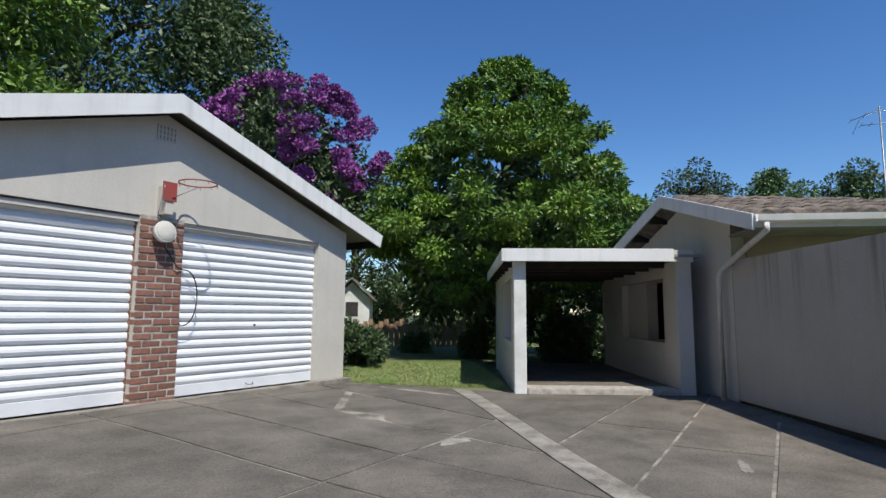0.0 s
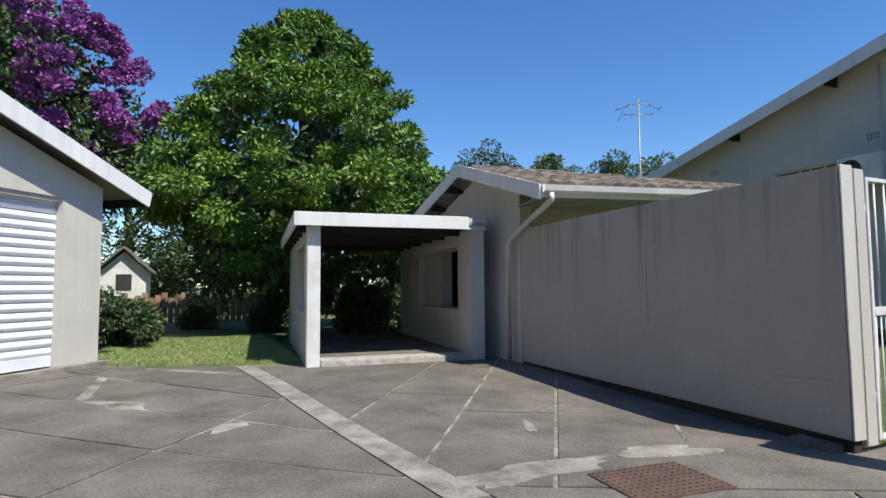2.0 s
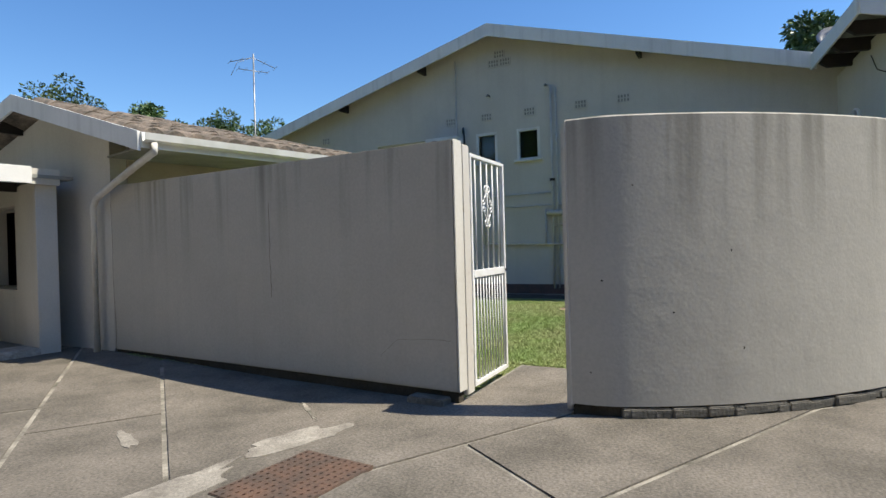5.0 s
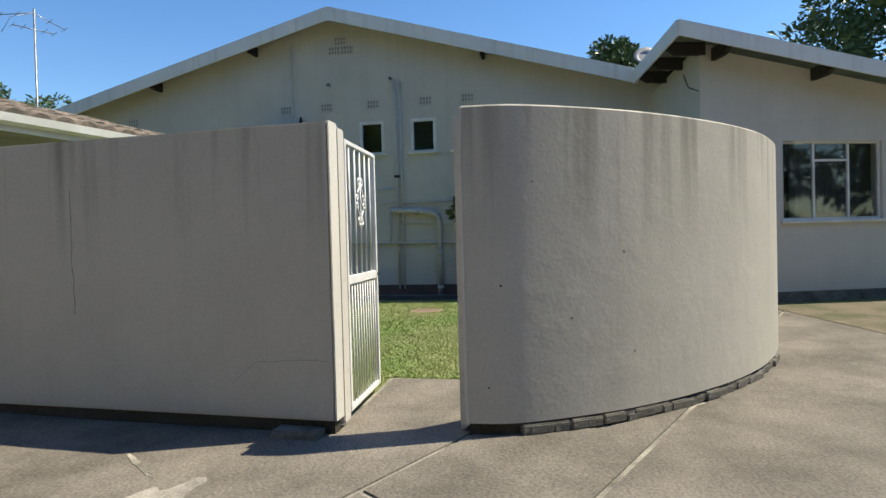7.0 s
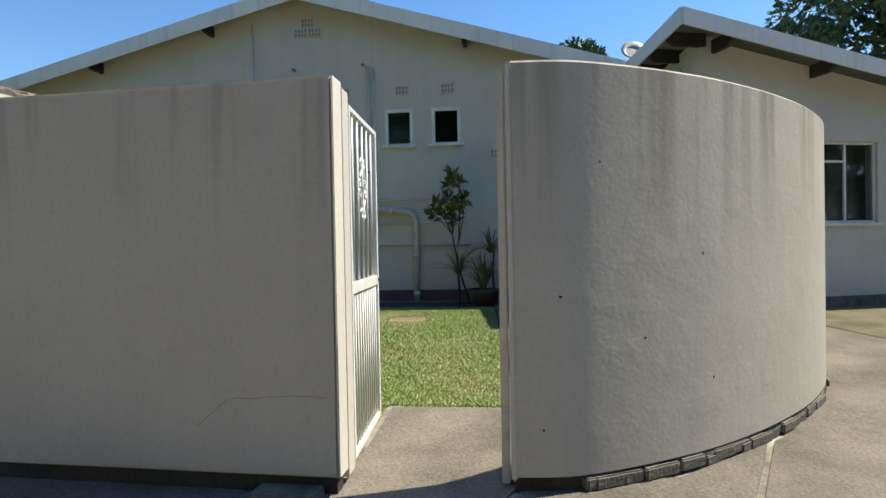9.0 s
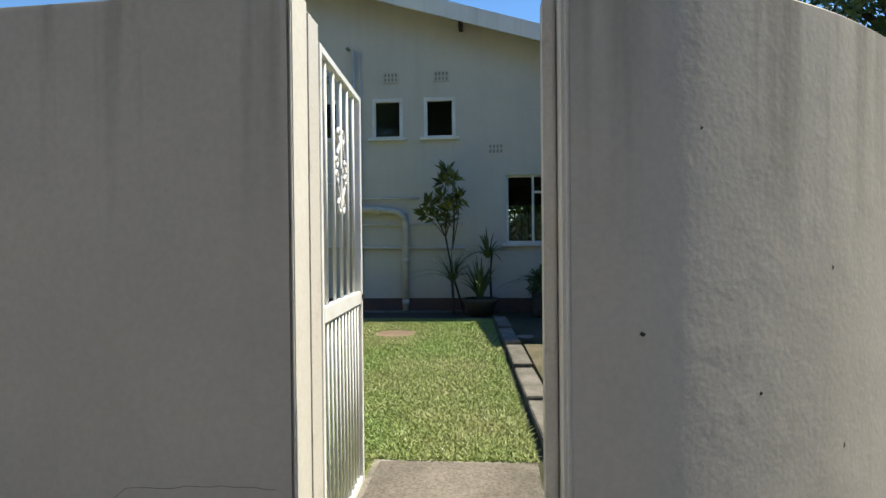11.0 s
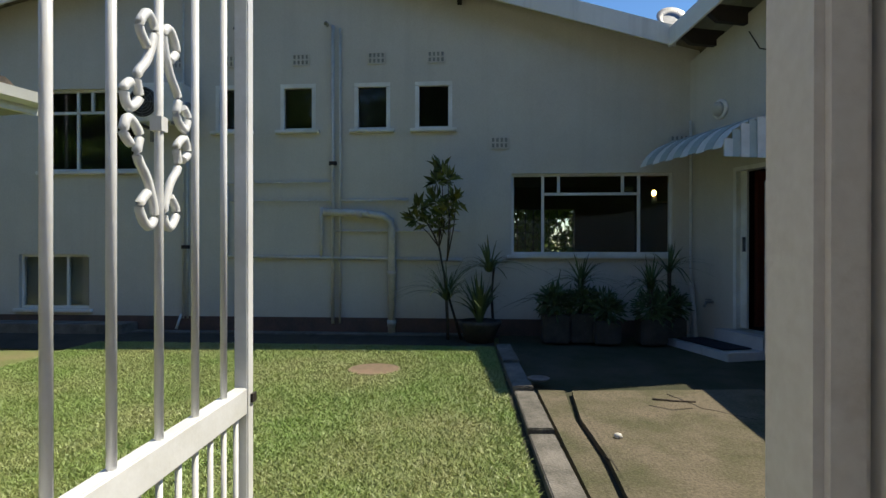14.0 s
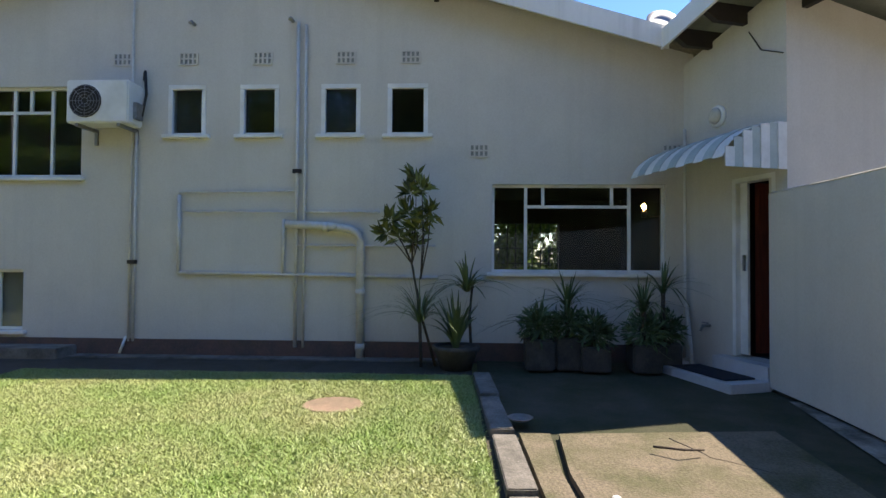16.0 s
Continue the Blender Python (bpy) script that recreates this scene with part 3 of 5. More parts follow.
# ---- wing of the house with the back door ----
WD, WW = Vector((0.957, 0.29, 0)), Vector((0.29, -0.957, 0))
DM = along(NICHE, CORNER)  # along the door wall, from the house
DLEN = (Vector(CORNER) - Vector(NICHE)).length
DOOR = (DLEN - 0.72, DLEN - 0.14)
WM = along(CORNER, (CORNER[0] + WW.x, CORNER[1] + WW.y))
def wing():
    h = thing("wall_wing", "beige plastered wing of the house beside the yard", "wall", kind="structure")
    bm = bmesh.new()
    pierced(bm, DM, DLEN, lambda u: 3.75 + 0.33 * u / DLEN, 0.22, [(DOOR[0], 0.33, DOOR[1], 2.24)], z0=-0.2)
    part("door_face", bm, PLASTER, h)
    bm = bmesh.new()
    pierced(bm, WM, 6.5, lambda u: 4.05 - 0.18 * u, 0.22, [(1.35, 1.36, 3.06, 2.60)], z0=-0.2)
    part("west_face", bm, PLASTER, h)
    part("plinth", boxed((0.1, -0.02, -0.1), (6.4, -0.002, 0.24), WM), KERB, h)
    window("window_5", WM, 1.35, 1.36, 3.06, 2.60, [(0.33, 0, 0.33, 1), (0.68, 0, 0.68, 1), (0.33, 0.76, 0.68, 0.76)], "white-framed window with dark curtains inside")
    part("curtain", boxed((1.2, 0.3, 1.2), (3.2, 0.32, 2.7), WM), BLIND, h)
    r = thing("roof_wing", "wing roof with white fascia boards and dark rafters", "roof", kind="structure")
    P = Vector((9.72, -0.30, 4.25))
    V = Vector((11.42, 0.08, 4.02))
    R = P + WW * 6.6 + Vector((0, 0, -0.18 * 6.6))
    back = Vector((7.5, -2.2, 0.9))
    for a, b, nm in ((P, V, "l"), (P, R, "r")):
        bm = bmesh.new()
        lo = Vector((0, 0, -0.06))
        q = [a, b, b + back, a + back]
        if nm == "l":
            q = [a, b, b + Vector((4.0, -2.0, 0.9)), a + back]
        vs = [bm.verts.new(p) for p in q] + [bm.verts.new(p + lo) for p in q]
        bm.faces.new(vs[:4])
        bm.faces.new(vs[4:][::-1])
        for i in range(4):
            bm.faces.new((vs[i], vs[(i + 1) % 4], vs[4 + (i + 1) % 4], vs[4 + i]))
        part("roof_slope", bm, CEIL, r)
        d = (b - a)
        n = Vector((-d.y, d.x, 0)).normalized() * 0.03
        if n.dot(Vector((-1, 1, 0))) < 0:
            n = -n
        bm = bmesh.new()
        q = [a + Vector((0, 0, 0.04)), b + Vector((0, 0, 0.04)), b + Vector((0, 0, -0.19)), a + Vector((0, 0, -0.19))]
        vs = [bm.verts.new(p) for p in q] + [bm.verts.new(p + n) for p in q]
        bm.faces.new(vs[:4])
        bm.faces.new(vs[4:][::-1])
        for i in range(4):
            bm.faces.new((vs[i], vs[(i + 1) % 4], vs[4 + (i + 1) % 4], vs[4 + i]))
        part("fascia_board", bm, FASCIA, r)
        L = d.length
        inn = WW * 0.62 if nm == "l" else WD * 0.62
        for k in ((0.25, 0.55, 0.85) if nm == "l" else (0.12, 0.37, 0.62, 0.87)):
            p = a + d * k + Vector((0, 0, -0.17))
            m = along(p.xy, (p + inn).xy, p.z)
            bm = bmesh.new()
            prism(bm, [(0.0, 0.09), (0.62, 0.09), (0.62, -0.10), (0.12, -0.10), (0.0, -0.02)], -0.035, 0.035, m @ Matrix(((1, 0, 0, 0), (0, 0, 1, 0), (0, 1, 0, 0), (0, 0, 0, 1))))
            part("rafter", bm, DARKWOOD, r)
    d = thing("back_door", "dark red wooden back door standing open inwards", "door")
    u0, u1 = DOOR
    part("door_leaf", boxed((u0 + 0.04, 0.26, 0.36), (u0 + 0.09, 0.98, 2.2), DM), REDWOOD, d)
    f = thing("door_1", "white painted door frame with threshold", "door frame", kind="structure")
    for lo, hi in (((u0, 0.0, 0.34), (u0 + 0.05, 0.14, 2.24)), ((u1 - 0.05, 0.0, 0.34), (u1, 0.14, 2.24)), ((u0 + 0.05, 0.0, 2.19), (u1 - 0.05, 0.14, 2.24))):
        part("door_frame", boxed(lo, hi, DM), WHITE, f)
    part("inner_screen", boxed((u0 + 0.05, 0.06, 0.36), (u0 + 0.15, 0.09, 2.19), DM), WHITE, f)
    part("latch", boxed((u0 + 0.11, 0.03, 1.25), (u0 + 0.13, 0.06, 1.42), DM), STEEL, f)
    # passage walls coloured near-black in place of indoor shade
    inner = thing("wall_passage", "passage inside the open back door, coloured near-black as shade", "wall", kind="structure")
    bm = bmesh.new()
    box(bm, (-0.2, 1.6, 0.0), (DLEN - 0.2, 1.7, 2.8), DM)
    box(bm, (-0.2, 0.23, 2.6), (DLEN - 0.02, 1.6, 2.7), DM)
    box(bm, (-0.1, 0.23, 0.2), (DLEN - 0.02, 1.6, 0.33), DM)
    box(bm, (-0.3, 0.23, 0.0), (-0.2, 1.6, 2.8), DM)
    part("passage_wall", bm, ROOM_SHADE, inner)
    cab = thing("kitchen_cupboard", "red-brown wooden cupboard inside the doorway", "cupboard")
    part("carcass", boxed((DOOR[0] + 0.2, 1.1, 0.331), (DLEN - 0.05, 1.58, 1.25), DM, 0.01), REDWOOD, cab)
    s = thing("door_step", "two white-tiled steps below the back door", "step", kind="structure")
    part("upper_step", boxed((u0 - 0.12, -0.16, 0.0), (u1 + 0.06, 0.0, 0.33), DM), TILEWHITE, s)
    part("lower_step", boxed((u0 - 0.62, -0.62, 0.0), (u1 + 0.10, -0.162, 0.19), DM), TILEWHITE, s)
    for i in range(3):
        x0 = u0 - 0.61 + i * 0.44
        part("tile", boxed((x0, -0.628, 0.10), (min(x0 + 0.43, u1 + 0.09), -0.622, 0.185), DM), TILEWHITE, s)
    t = tagged(part("door_mat", boxed((u0 - 0.28, -0.56, 0.192), (u1 - 0.05, -0.20, 0.207), DM, 0.004), MAT), "dark blue rubber door mat on the tiled step", "mat")
    # awning of corrugated sheets
    a = thing("awning", "small green and white striped metal awning over the door", "awning")
    n = 11
    w0, w1 = u0 - 0.78, u1 + 0.14
    for i in range(n):
        x0, x1 = w0 + (w1 - w0) * i / n, w0 + (w1 - w0) * (i + 1) / n
        bm = bmesh.new()
        rows = []
        dz = 0.012 if i % 2 else 0.0
        for k in range(9):
            q = k / 8
            y, z = -0.75 * math.sin(q * 1.35), 2.28 + 0.42 * math.cos(q * 1.45)
            rows.append([bm.verts.new(DM @ Vector((x, y - 0.01, z + e + dz))) for x, e in ((x0, 0.0), (x1, 0.0), (x1, -0.006), (x0, -0.006))])
        for p, q in zip(rows, rows[1:]):
            for j in range(4):
                bm.faces.new((p[j], p[(j + 1) % 4], q[(j + 1) % 4], q[j]))
        bm.faces.new(rows[0])
        bm.faces.new(rows[-1][::-1])
        part("awning_slat", bm, AWN_G if i % 2 else AWN_W, a)
    for k in range(7):   # end panel of upright strips
        y0, y1 = -0.10 * k - 0.012, -0.10 * (k + 1) - 0.012
        q = min(1.0, (k + 0.5) / 7)
        z = 2.28 + 0.42 * math.cos(math.asin(min(0.97, 0.1 * (k + 0.8) / 0.75)) / 1.35 * 1.45)
        part("end_slat", boxed((w1 - 0.006, y1, 2.24), (w1 + (0.004 if k % 2 else 0.012), y0, max(2.28, z)), DM), AWN_G if k % 2 else AWN_W, a)
    l = thing("bulkhead_light", "round white bulkhead light on the wall", "lamp")
    m = DM @ pose(DLEN - 0.92, -0.0, 2.98, 90)
    part("base", disc(bmesh.new(), m, [(0.12, 0.0), (0.12, 0.03), (0.10, 0.04)]), WHITE, l)
    part("diffuser", disc(bmesh.new(), m, [(0.09, 0.04), (0.085, 0.07), (0.05, 0.10), (0.01, 0.105)]), PLASTER, l)
    p = thing("standpipe", "thin white water pipe up the wall corner", "pipe")
    part("riser", tube(bmesh.new(), [DM @ Vector((0.08, -0.05, 0.2)), DM @ Vector((0.08, -0.05, 2.95))], 0.014), WHITE, p)
    part("waste_pipe", tube(bmesh.new(), [DM @ Vector((0.10, -0.05, 0.85)), DM @ Vector((0.14, -0.06, 0.7)), DM @ Vector((0.42, -0.22, 0.16))], 0.025), PVC, p)
    k = thing("garden_tap", "old brass garden tap on the wall", "tap")
    part("spout", tube(bmesh.new(), [DM @ Vector((0.45, -0.0, 0.62)), DM @ Vector((0.45, -0.10, 0.62)), DM @ Vector((0.45, -0.13, 0.56))], 0.016), STEEL, k)
    part("tap_handle", boxed((0.40, -0.075, 0.645), (0.50, -0.06, 0.66), DM), STEEL, k)
    c = thing("loose_cable", "loose black cable hanging on the wall", "cable")
    part("wire", tube(bmesh.new(), [DM @ Vector((DLEN - 0.45, -0.02, 3.75)), DM @ Vector((DLEN - 0.28, -0.03, 3.5)), DM @ Vector((DLEN - 0.02, -0.02, 3.38))], 0.007, 6), DARKWOOD, c)


wing()

# ---- low house behind the boundary wall ----
LX = 4.52
def low_house():
    w = thing("wall_low", "beige plastered gable wall of the low outbuilding", "wall", kind="structure")
    m = along((LX, 12.3), (LX, 7.52))
    bm = bmesh.new()
    pierced(bm, m, 4.78, lambda u: 2.95 - abs(12.3 - u - 8.9) * 0.30, 0.2, [(2.0, 0.78, 3.3, 1.80)], (3.4,))
    part("plaster_face", bm, PLASTER, w)
    # added near-black box that keeps the wall opening dark
    part("inner_face", boxed((5.2, 7.9, -0.2), (5.3, 12.2, 2.4)), ROOM_SHADE, w)
    part("inner_ceiling", boxed((4.73, 7.8, 2.05), (5.3, 12.2, 2.1)), ROOM_SHADE, w)
    part("inner_side", boxed((4.73, 7.75, -0.2), (5.3, 7.85, 2.1)), ROOM_SHADE, w)
    part("inner_side", boxed((4.73, 12.1, -0.2), (5.3, 12.19, 2.04)), ROOM_SHADE, w)
    e = Vector((1, -0.2, 0)).normalized()
    part("end_face", boxed((7.55, 7.1, -0.2), (7.75, 11.2, 2.5)), PLASTER, w)
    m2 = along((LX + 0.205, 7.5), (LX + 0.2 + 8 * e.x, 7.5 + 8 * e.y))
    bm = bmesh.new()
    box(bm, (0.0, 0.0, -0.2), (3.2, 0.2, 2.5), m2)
    # plaster of this side toned darker and warmer, eave shade in its colour
    part("side_face", bm, material("plaster_eave_shade", (0.52, 0.44, 0.33), (0.44, 0.37, 0.28), 1.5, 0.85, 0, 0.2, 40, 0.1), w)
    r = thing("roof_low", "low tiled roof with mossy brown tiles and white barge", "roof", kind="structure")
    A, E, B = Vector((4.2, 8.9, 3.13)), Vector((4.2, 6.47, 2.40)), Vector((4.2, 11.4, 2.40))
    run = Vector((3.8, -0.76, 0))
    hip = E + run + (A - E) * 0.25
    for a, b in ((A, E), (A, B)):
        bm = bmesh.new()
        q = [a, b, b + run, hip]
        lo = Vector((0, 0, -0.05))
        vs = [bm.verts.new(p) for p in q] + [bm.verts.new(p + lo) for p in q]
        bm.faces.new(vs[:4])
        bm.faces.new(vs[4:][::-1])
        for i in range(4):
            bm.faces.new((vs[i], vs[(i + 1) % 4], vs[4 + (i + 1) % 4], vs[4 + i]))
        part("roof_slope", bm, TILE, r)
        bm = bmesh.new()
        q = [a + Vector((0, 0, 0.03)), b + Vector((0, 0, 0.03)), b + Vector((0, 0, -0.17)), a + Vector((0, 0, -0.17))]
        vs = [bm.verts.new(p) for p in q] + [bm.verts.new(p + Vector((-0.03, 0, 0))) for p in q]
        bm.faces.new(vs[:4])
        bm.faces.new(vs[4:][::-1])
        for i in range(4):
            bm.faces.new((vs[i], vs[(i + 1) % 4], vs[4 + (i + 1) % 4], vs[4 + i]))
        part("barge_board", bm, FASCIA, r)
    for k in (0.2, 0.5, 0.8):
        p = A.lerp(B, k)
        part("purlin", boxed((4.22, p.y - 0.03, p.z - 0.22), (4.52, p.y + 0.03, p.z - 0.06)), DARKWOOD, r)
    d = run.normalized()
    n = Vector((0, 0, 1)).cross(d)
    bm = bmesh.new()
    box(bm, (0.0, -0.03, -0.14), (3.85, 0.0, 0.02), along(E.xy, (E + run).xy, E.z))
    part("fascia_board", bm, FASCIA, r)
    part("soffit", boxed((0.05, 0.0, -0.12), (3.85, 1.0, -0.10), along(E.xy, (E + run).xy, E.z)), CEIL, r)
    g = thing("gutter", "white half-round gutter with bent downpipe", "gutter")
    gm = along(E.xy, (E + run).xy, E.z)
    bm = bmesh.new()
    prof = [(-0.032, 0.0), (-0.036, -0.06), (-0.075, -0.095), (-0.12, -0.07), (-0.135, 0.0), (-0.128, 0.0), (-0.113, -0.064), (-0.075, -0.086), (-0.043, -0.055), (-0.04, 0.0)]
    prism(bm, [(y, z) for y, z in prof], 0.0, 3.86, gm @ Matrix(((0, 0, 1, 0), (1, 0, 0, 0), (0, 1, 0, 0), (0, 0, 0, 1))))
    part("trough", bm, WHITE, g)
    dp = [gm @ Vector(p) for p in ((0.10, -0.08, -0.09), (0.10, -0.08, -0.18))]
    dp += [Vector((4.30, 6.72, 2.10)), Vector((4.42, 7.62, 1.84)), Vector((4.42, 7.70, 1.74)), Vector((4.42, 7.70, 0.05))]
    part("downpipe", tube(bmesh.new(), dp, 0.038, 12), PVC, g)
    # rows of pan tiles on the slope that faces the yard
    rng = random.Random(5)
    verts, faces = [], []
    up = (A - E)
    nrm = up.cross(d).normalized()
    if nrm.z < 0:
        nrm = -nrm
    for i in range(16):
        for j in range(7):
            if (j + 0.9) / 7.0 > 1.0 - 0.75 * (i + 0.8) / 16:
                continue
            o = E + d * (0.03 + i * 0.23) + up * (j / 7.0) + nrm * (0.006 + rng.uniform(0, 0.008))
            base = len(verts)
            for a in range(6):
                th = a / 5
                y = 0.22 * th
                hgt = 0.058 * math.sin(math.pi * th) ** 0.8
                for s, extra in ((0.0, 0.014), (1.12, 0.0)):
                    verts.append(o + d * y + up * (s / 7.0) + nrm * (hgt + extra))
            for a in range(5):
                q = base + a * 2
                faces.append((q, q + 2, q + 3, q + 1))
            k = len(verts)
            verts.extend([o, o + d * 0.22])
            faces.append((k, base, base + 2, base + 4, base + 6, base + 8, base + 10, k + 1))
    t = pyd("roof_tiles", verts, faces, TILE, r)
    t["kind"] = "stuff"
    # a wall vent of barge rafters, and the aerial on the far roof
    an = thing("tv_aerial", "thin metal television aerial on a tall pole", "aerial")
    b = Vector((9.4, 10.3, 0.0))
    bm = bmesh.new()
    tube(bm, [b, b + Vector((0.02, 0, 5.38))], 0.016, 8)
    part("pole", bm, STEEL, an)
    for z, L, ang, drop in ((5.30, 0.95, -0.5, -0.16), (5.02, 0.62, -0.5, 0.0)):
        c0 = b + Vector((0, 0, z))
        dv = Vector((math.cos(ang), math.sin(ang), 0))
        part("boom", tube(bmesh.new(), [c0 - dv * L * 0.5 + Vector((0, 0, drop)), c0, c0 + dv * L * 0.5 + Vector((0, 0, drop))], 0.008, 6), STEEL, an)
        sv = Vector((-dv.y, dv.x, 0))
        for k in (-0.5, -0.25, 0.25, 0.5):
            q = c0 + dv * L * k + Vector((0, 0, drop * abs(k) * 2))
            part("element", tube(bmesh.new(), [q - sv * 0.16, q + sv * 0.16], 0.004, 5), STEEL, an)
    part("stay", tube(bmesh.new(), [b + Vector((-0.42, 0.2, 4.85)), b + Vector((-0.30, 0.14, 5.14)), b + Vector((0, 0, 5.30))], 0.005, 5), STEEL, an)


low_house()

# ---- garage ----
def garage():
    g = thing("wall_garage", "beige plastered gable wall of the double garage", "wall", kind="structure")
    top = lambda u: 3.60 - abs(u + 0.3) * 0.335
    m = GM
    bm = bmesh.new()
    # the frame's y runs away from the driveway
    mm = m @ Matrix.Translation((-3.9, 0, 0))
    pierced(bm, mm, 6.95, lambda u: top(u - 3.9), 0.22, [(0.45, -0.02, 3.33, 2.27), (3.90, -0.02, 6.30, 2.25)], (3.6,), z0=-0.25)
    part("plaster_face", bm, PLASTER, g)
    part("side_face", boxed((2.83, 0.222, -0.3), (3.05, 6.5, 2.45), m), PLASTER, g)
    part("back_face", boxed((-3.9, 6.5, -0.3), (3.05, 6.7, 2.45), m), PLASTER, g)
    part("far_side_face", boxed((-3.9, 0.222, -0.3), (-3.68, 6.5, 2.45), m), PLASTER, g)
    part("inner_wall", boxed((-3.6, 2.0, -0.2), (2.8, 2.1, 3.0), m), ROOM_SHADE, g)
    part("threshold", boxed((-3.6, -0.16, -0.2), (3.08, -0.002, 0.02), m, 0.01), CONCRETE_LIGHT, g)
    for u0, u1, lab in ((-3.45, -0.57, "left"), (0.0, 2.40, "right")):
        d = thing("garage_door", "white ribbed roll-up garage door, closed", "garage door", "garage doors")
        n = 18
        bm = bmesh.new()
        pts = []
        for i in range(n):
            z0, z1 = 0.16 + 2.1 * i / n, 0.16 + 2.1 * (i + 1) / n
            h = z1 - z0
            pts += [(0.138, z0), (0.108, z0 + 0.12 * h), (0.095, z0 + 0.38 * h), (0.10, z0 + 0.65 * h), (0.122, z0 + 0.9 * h)]
        pts.append((0.13, 2.26))
        a = [(bm.verts.new(m @ Vector((u0, y, z))), bm.verts.new(m @ Vector((u1, y, z)))) for y, z in pts]
        for p, q in zip(a, a[1:]):
            bm.faces.new((p[0], p[1], q[1], q[0]))
        part("ribbed_curtain", bm, SHUTTER, d)
        part("bottom_rail", boxed((u0, 0.095, 0.022), (u1, 0.135, 0.165), m, 0.006), SHUTTER, d)
        part("head_rail", boxed((u0, 0.03, 2.19), (u1, 0.2, 2.248), m), PLASTER, d)
        part("lock", disc(bmesh.new(), m @ pose((u0 + u1) / 2 + 0.05, 0.10, 0.92, 90), [(0.018, 0.0), (0.018, 0.02), (0.01, 0.022)], 12), STEEL, d)
        hd = bmesh.new()
        c = (u0 + u1) / 2
        tube(hd, [m @ Vector(p) for p in ((c - 0.06, 0.10, 0.10), (c - 0.05, 0.06, 0.075), (c + 0.05, 0.06, 0.075), (c + 0.06, 0.10, 0.10))], 0.008, 6)
        part("handle", hd, STEEL, d)
    r = thing("roof_garage", "garage roof with broad white barge boards", "roof", kind="structure")
    X = Matrix(((1, 0, 0, 0), (0, 0, 1, 0), (0, 1, 0, 0), (0, 0, 0, 1)))
    for u1 in (3.68, -4.3):
        z1 = 3.80 - abs(u1 + 0.3) * 0.335
        bm = bmesh.new()
        prism(bm, [(-0.3, 3.8), (u1, z1), (u1, z1 - 0.05), (-0.3, 3.75)], -0.27, 6.9, m @ X)
        part("roof_slope", bm, CEIL, r)
        bm = bmesh.new()
        prism(bm, [(-0.3, 3.83), (u1, z1 + 0.03), (u1 - 0.06 * (1 if u1 > 0 else -1), z1 - 0.19), (-0.3, 3.58)], -0.30, -0.272, m @ X)
        part("barge_board", bm, FASCIA, r)
        part("fascia_board", boxed((min(u1, u1 - 0.02), -0.27, z1 - 0.18), (max(u1, u1 - 0.02), 6.9, z1 - 0.052), m), DARKWOOD, r)
    air_brick(m, -0.30, 3.36, 5, 3, (0.24, 0.19))
    # brick pillar between the doors
    p = thing("brick_pillar", "weathered red and brown face-brick pillar between the doors", "pillar", kind="structure")
    part("mortar_core", boxed((-0.565, -0.012, -0.1), (-0.005, 0.20, 2.28), m), MORTAR_AND_SUN, p)
    rng = random.Random(3)
    shared = {}
    for k in range(26):
        z = -0.02 + k * 0.0872
        us = -0.57
        lens = [0.222, 0.222, 0.106] if k % 2 else [0.106, 0.222, 0.222]
        for L in lens:
            if L not in shared:
                b = bmesh.new()
                box(b, (0, 0, 0), (L - 0.003, 0.1, 0.069), Matrix(), 0.006)
                shared[L] = part("brick", b, BRICK, p).data
                first_ob = [o for o in p.children if o.data == shared[L]][0]
            else:
                first_ob = new("brick", shared[L])
                first_ob.parent = p
            first_ob.matrix_basis = m @ pose(us, -0.020 + rng.uniform(-0.004, 0.004), z, 0, 0, rng.uniform(-0.8, 0.8))
            us += L + 0.011
        # the return side, seen from the left
        if 0.074 not in shared:
            b = bmesh.new()
            box(b, (-0.004, 0.004, 0), (0.01, 0.11, 0.074), Matrix(), 0.003)
            shared[0.074] = part("brick", b, BRICK, p).data
            first_ob = [o for o in p.children if o.data == shared[0.074]][0]
        else:
            first_ob = new("brick", shared[0.074])
            first_ob.parent = p
        first_ob.matrix_basis = m @ pose(-0.577, 0.075, z)
    # basketball hoop
    h = thing("basketball_hoop", "old basketball hoop on a red steel bracket", "hoop")
    c = m @ Vector((-0.10, -0.42, 2.70))
    ring = [c + Vector((0.225 * math.cos(a * math.pi / 14), 0.225 * math.sin(a * math.pi / 14), 0)) for a in range(29)]
    part("ring", tube(bmesh.new(), ring, 0.009, 8), RED, h)
    for k in range(10):
        q = ring[int(k * 2.8)]
        part("net_hook", tube(bmesh.new(), [q, q + Vector((0, 0, -0.03)), q + Vector((0.01, 0, -0.035))], 0.004, 5), RED, h)
    part("bracket_plate", boxed((-0.42, -0.2, 2.46), (-0.24, -0.185, 2.70), m), RED, h)
    part("bracket_arm", boxed((-0.37, -0.186, 2.30), (-0.27, -0.004, 2.66), m), PLASTER, h)
    part("brace", tube(bmesh.new(), [m @ Vector((-0.30, -0.2, 2.5)), m @ Vector((-0.0, -0.3, 2.69))], 0.006, 6), STEEL, h)
    part("brace", tube(bmesh.new(), [m @ Vector((-0.40, -0.2, 2.65)), m @ Vector((-0.42, -0.12, 2.3)), m @ Vector((-0.40, -0.1, 2.05))], 0.008, 6), STEEL, h)
    f = thing("floodlight", "round white metal floodlight on the brick pillar", "lamp")
    q = m @ pose(-0.33, -0.04, 2.06, 78)
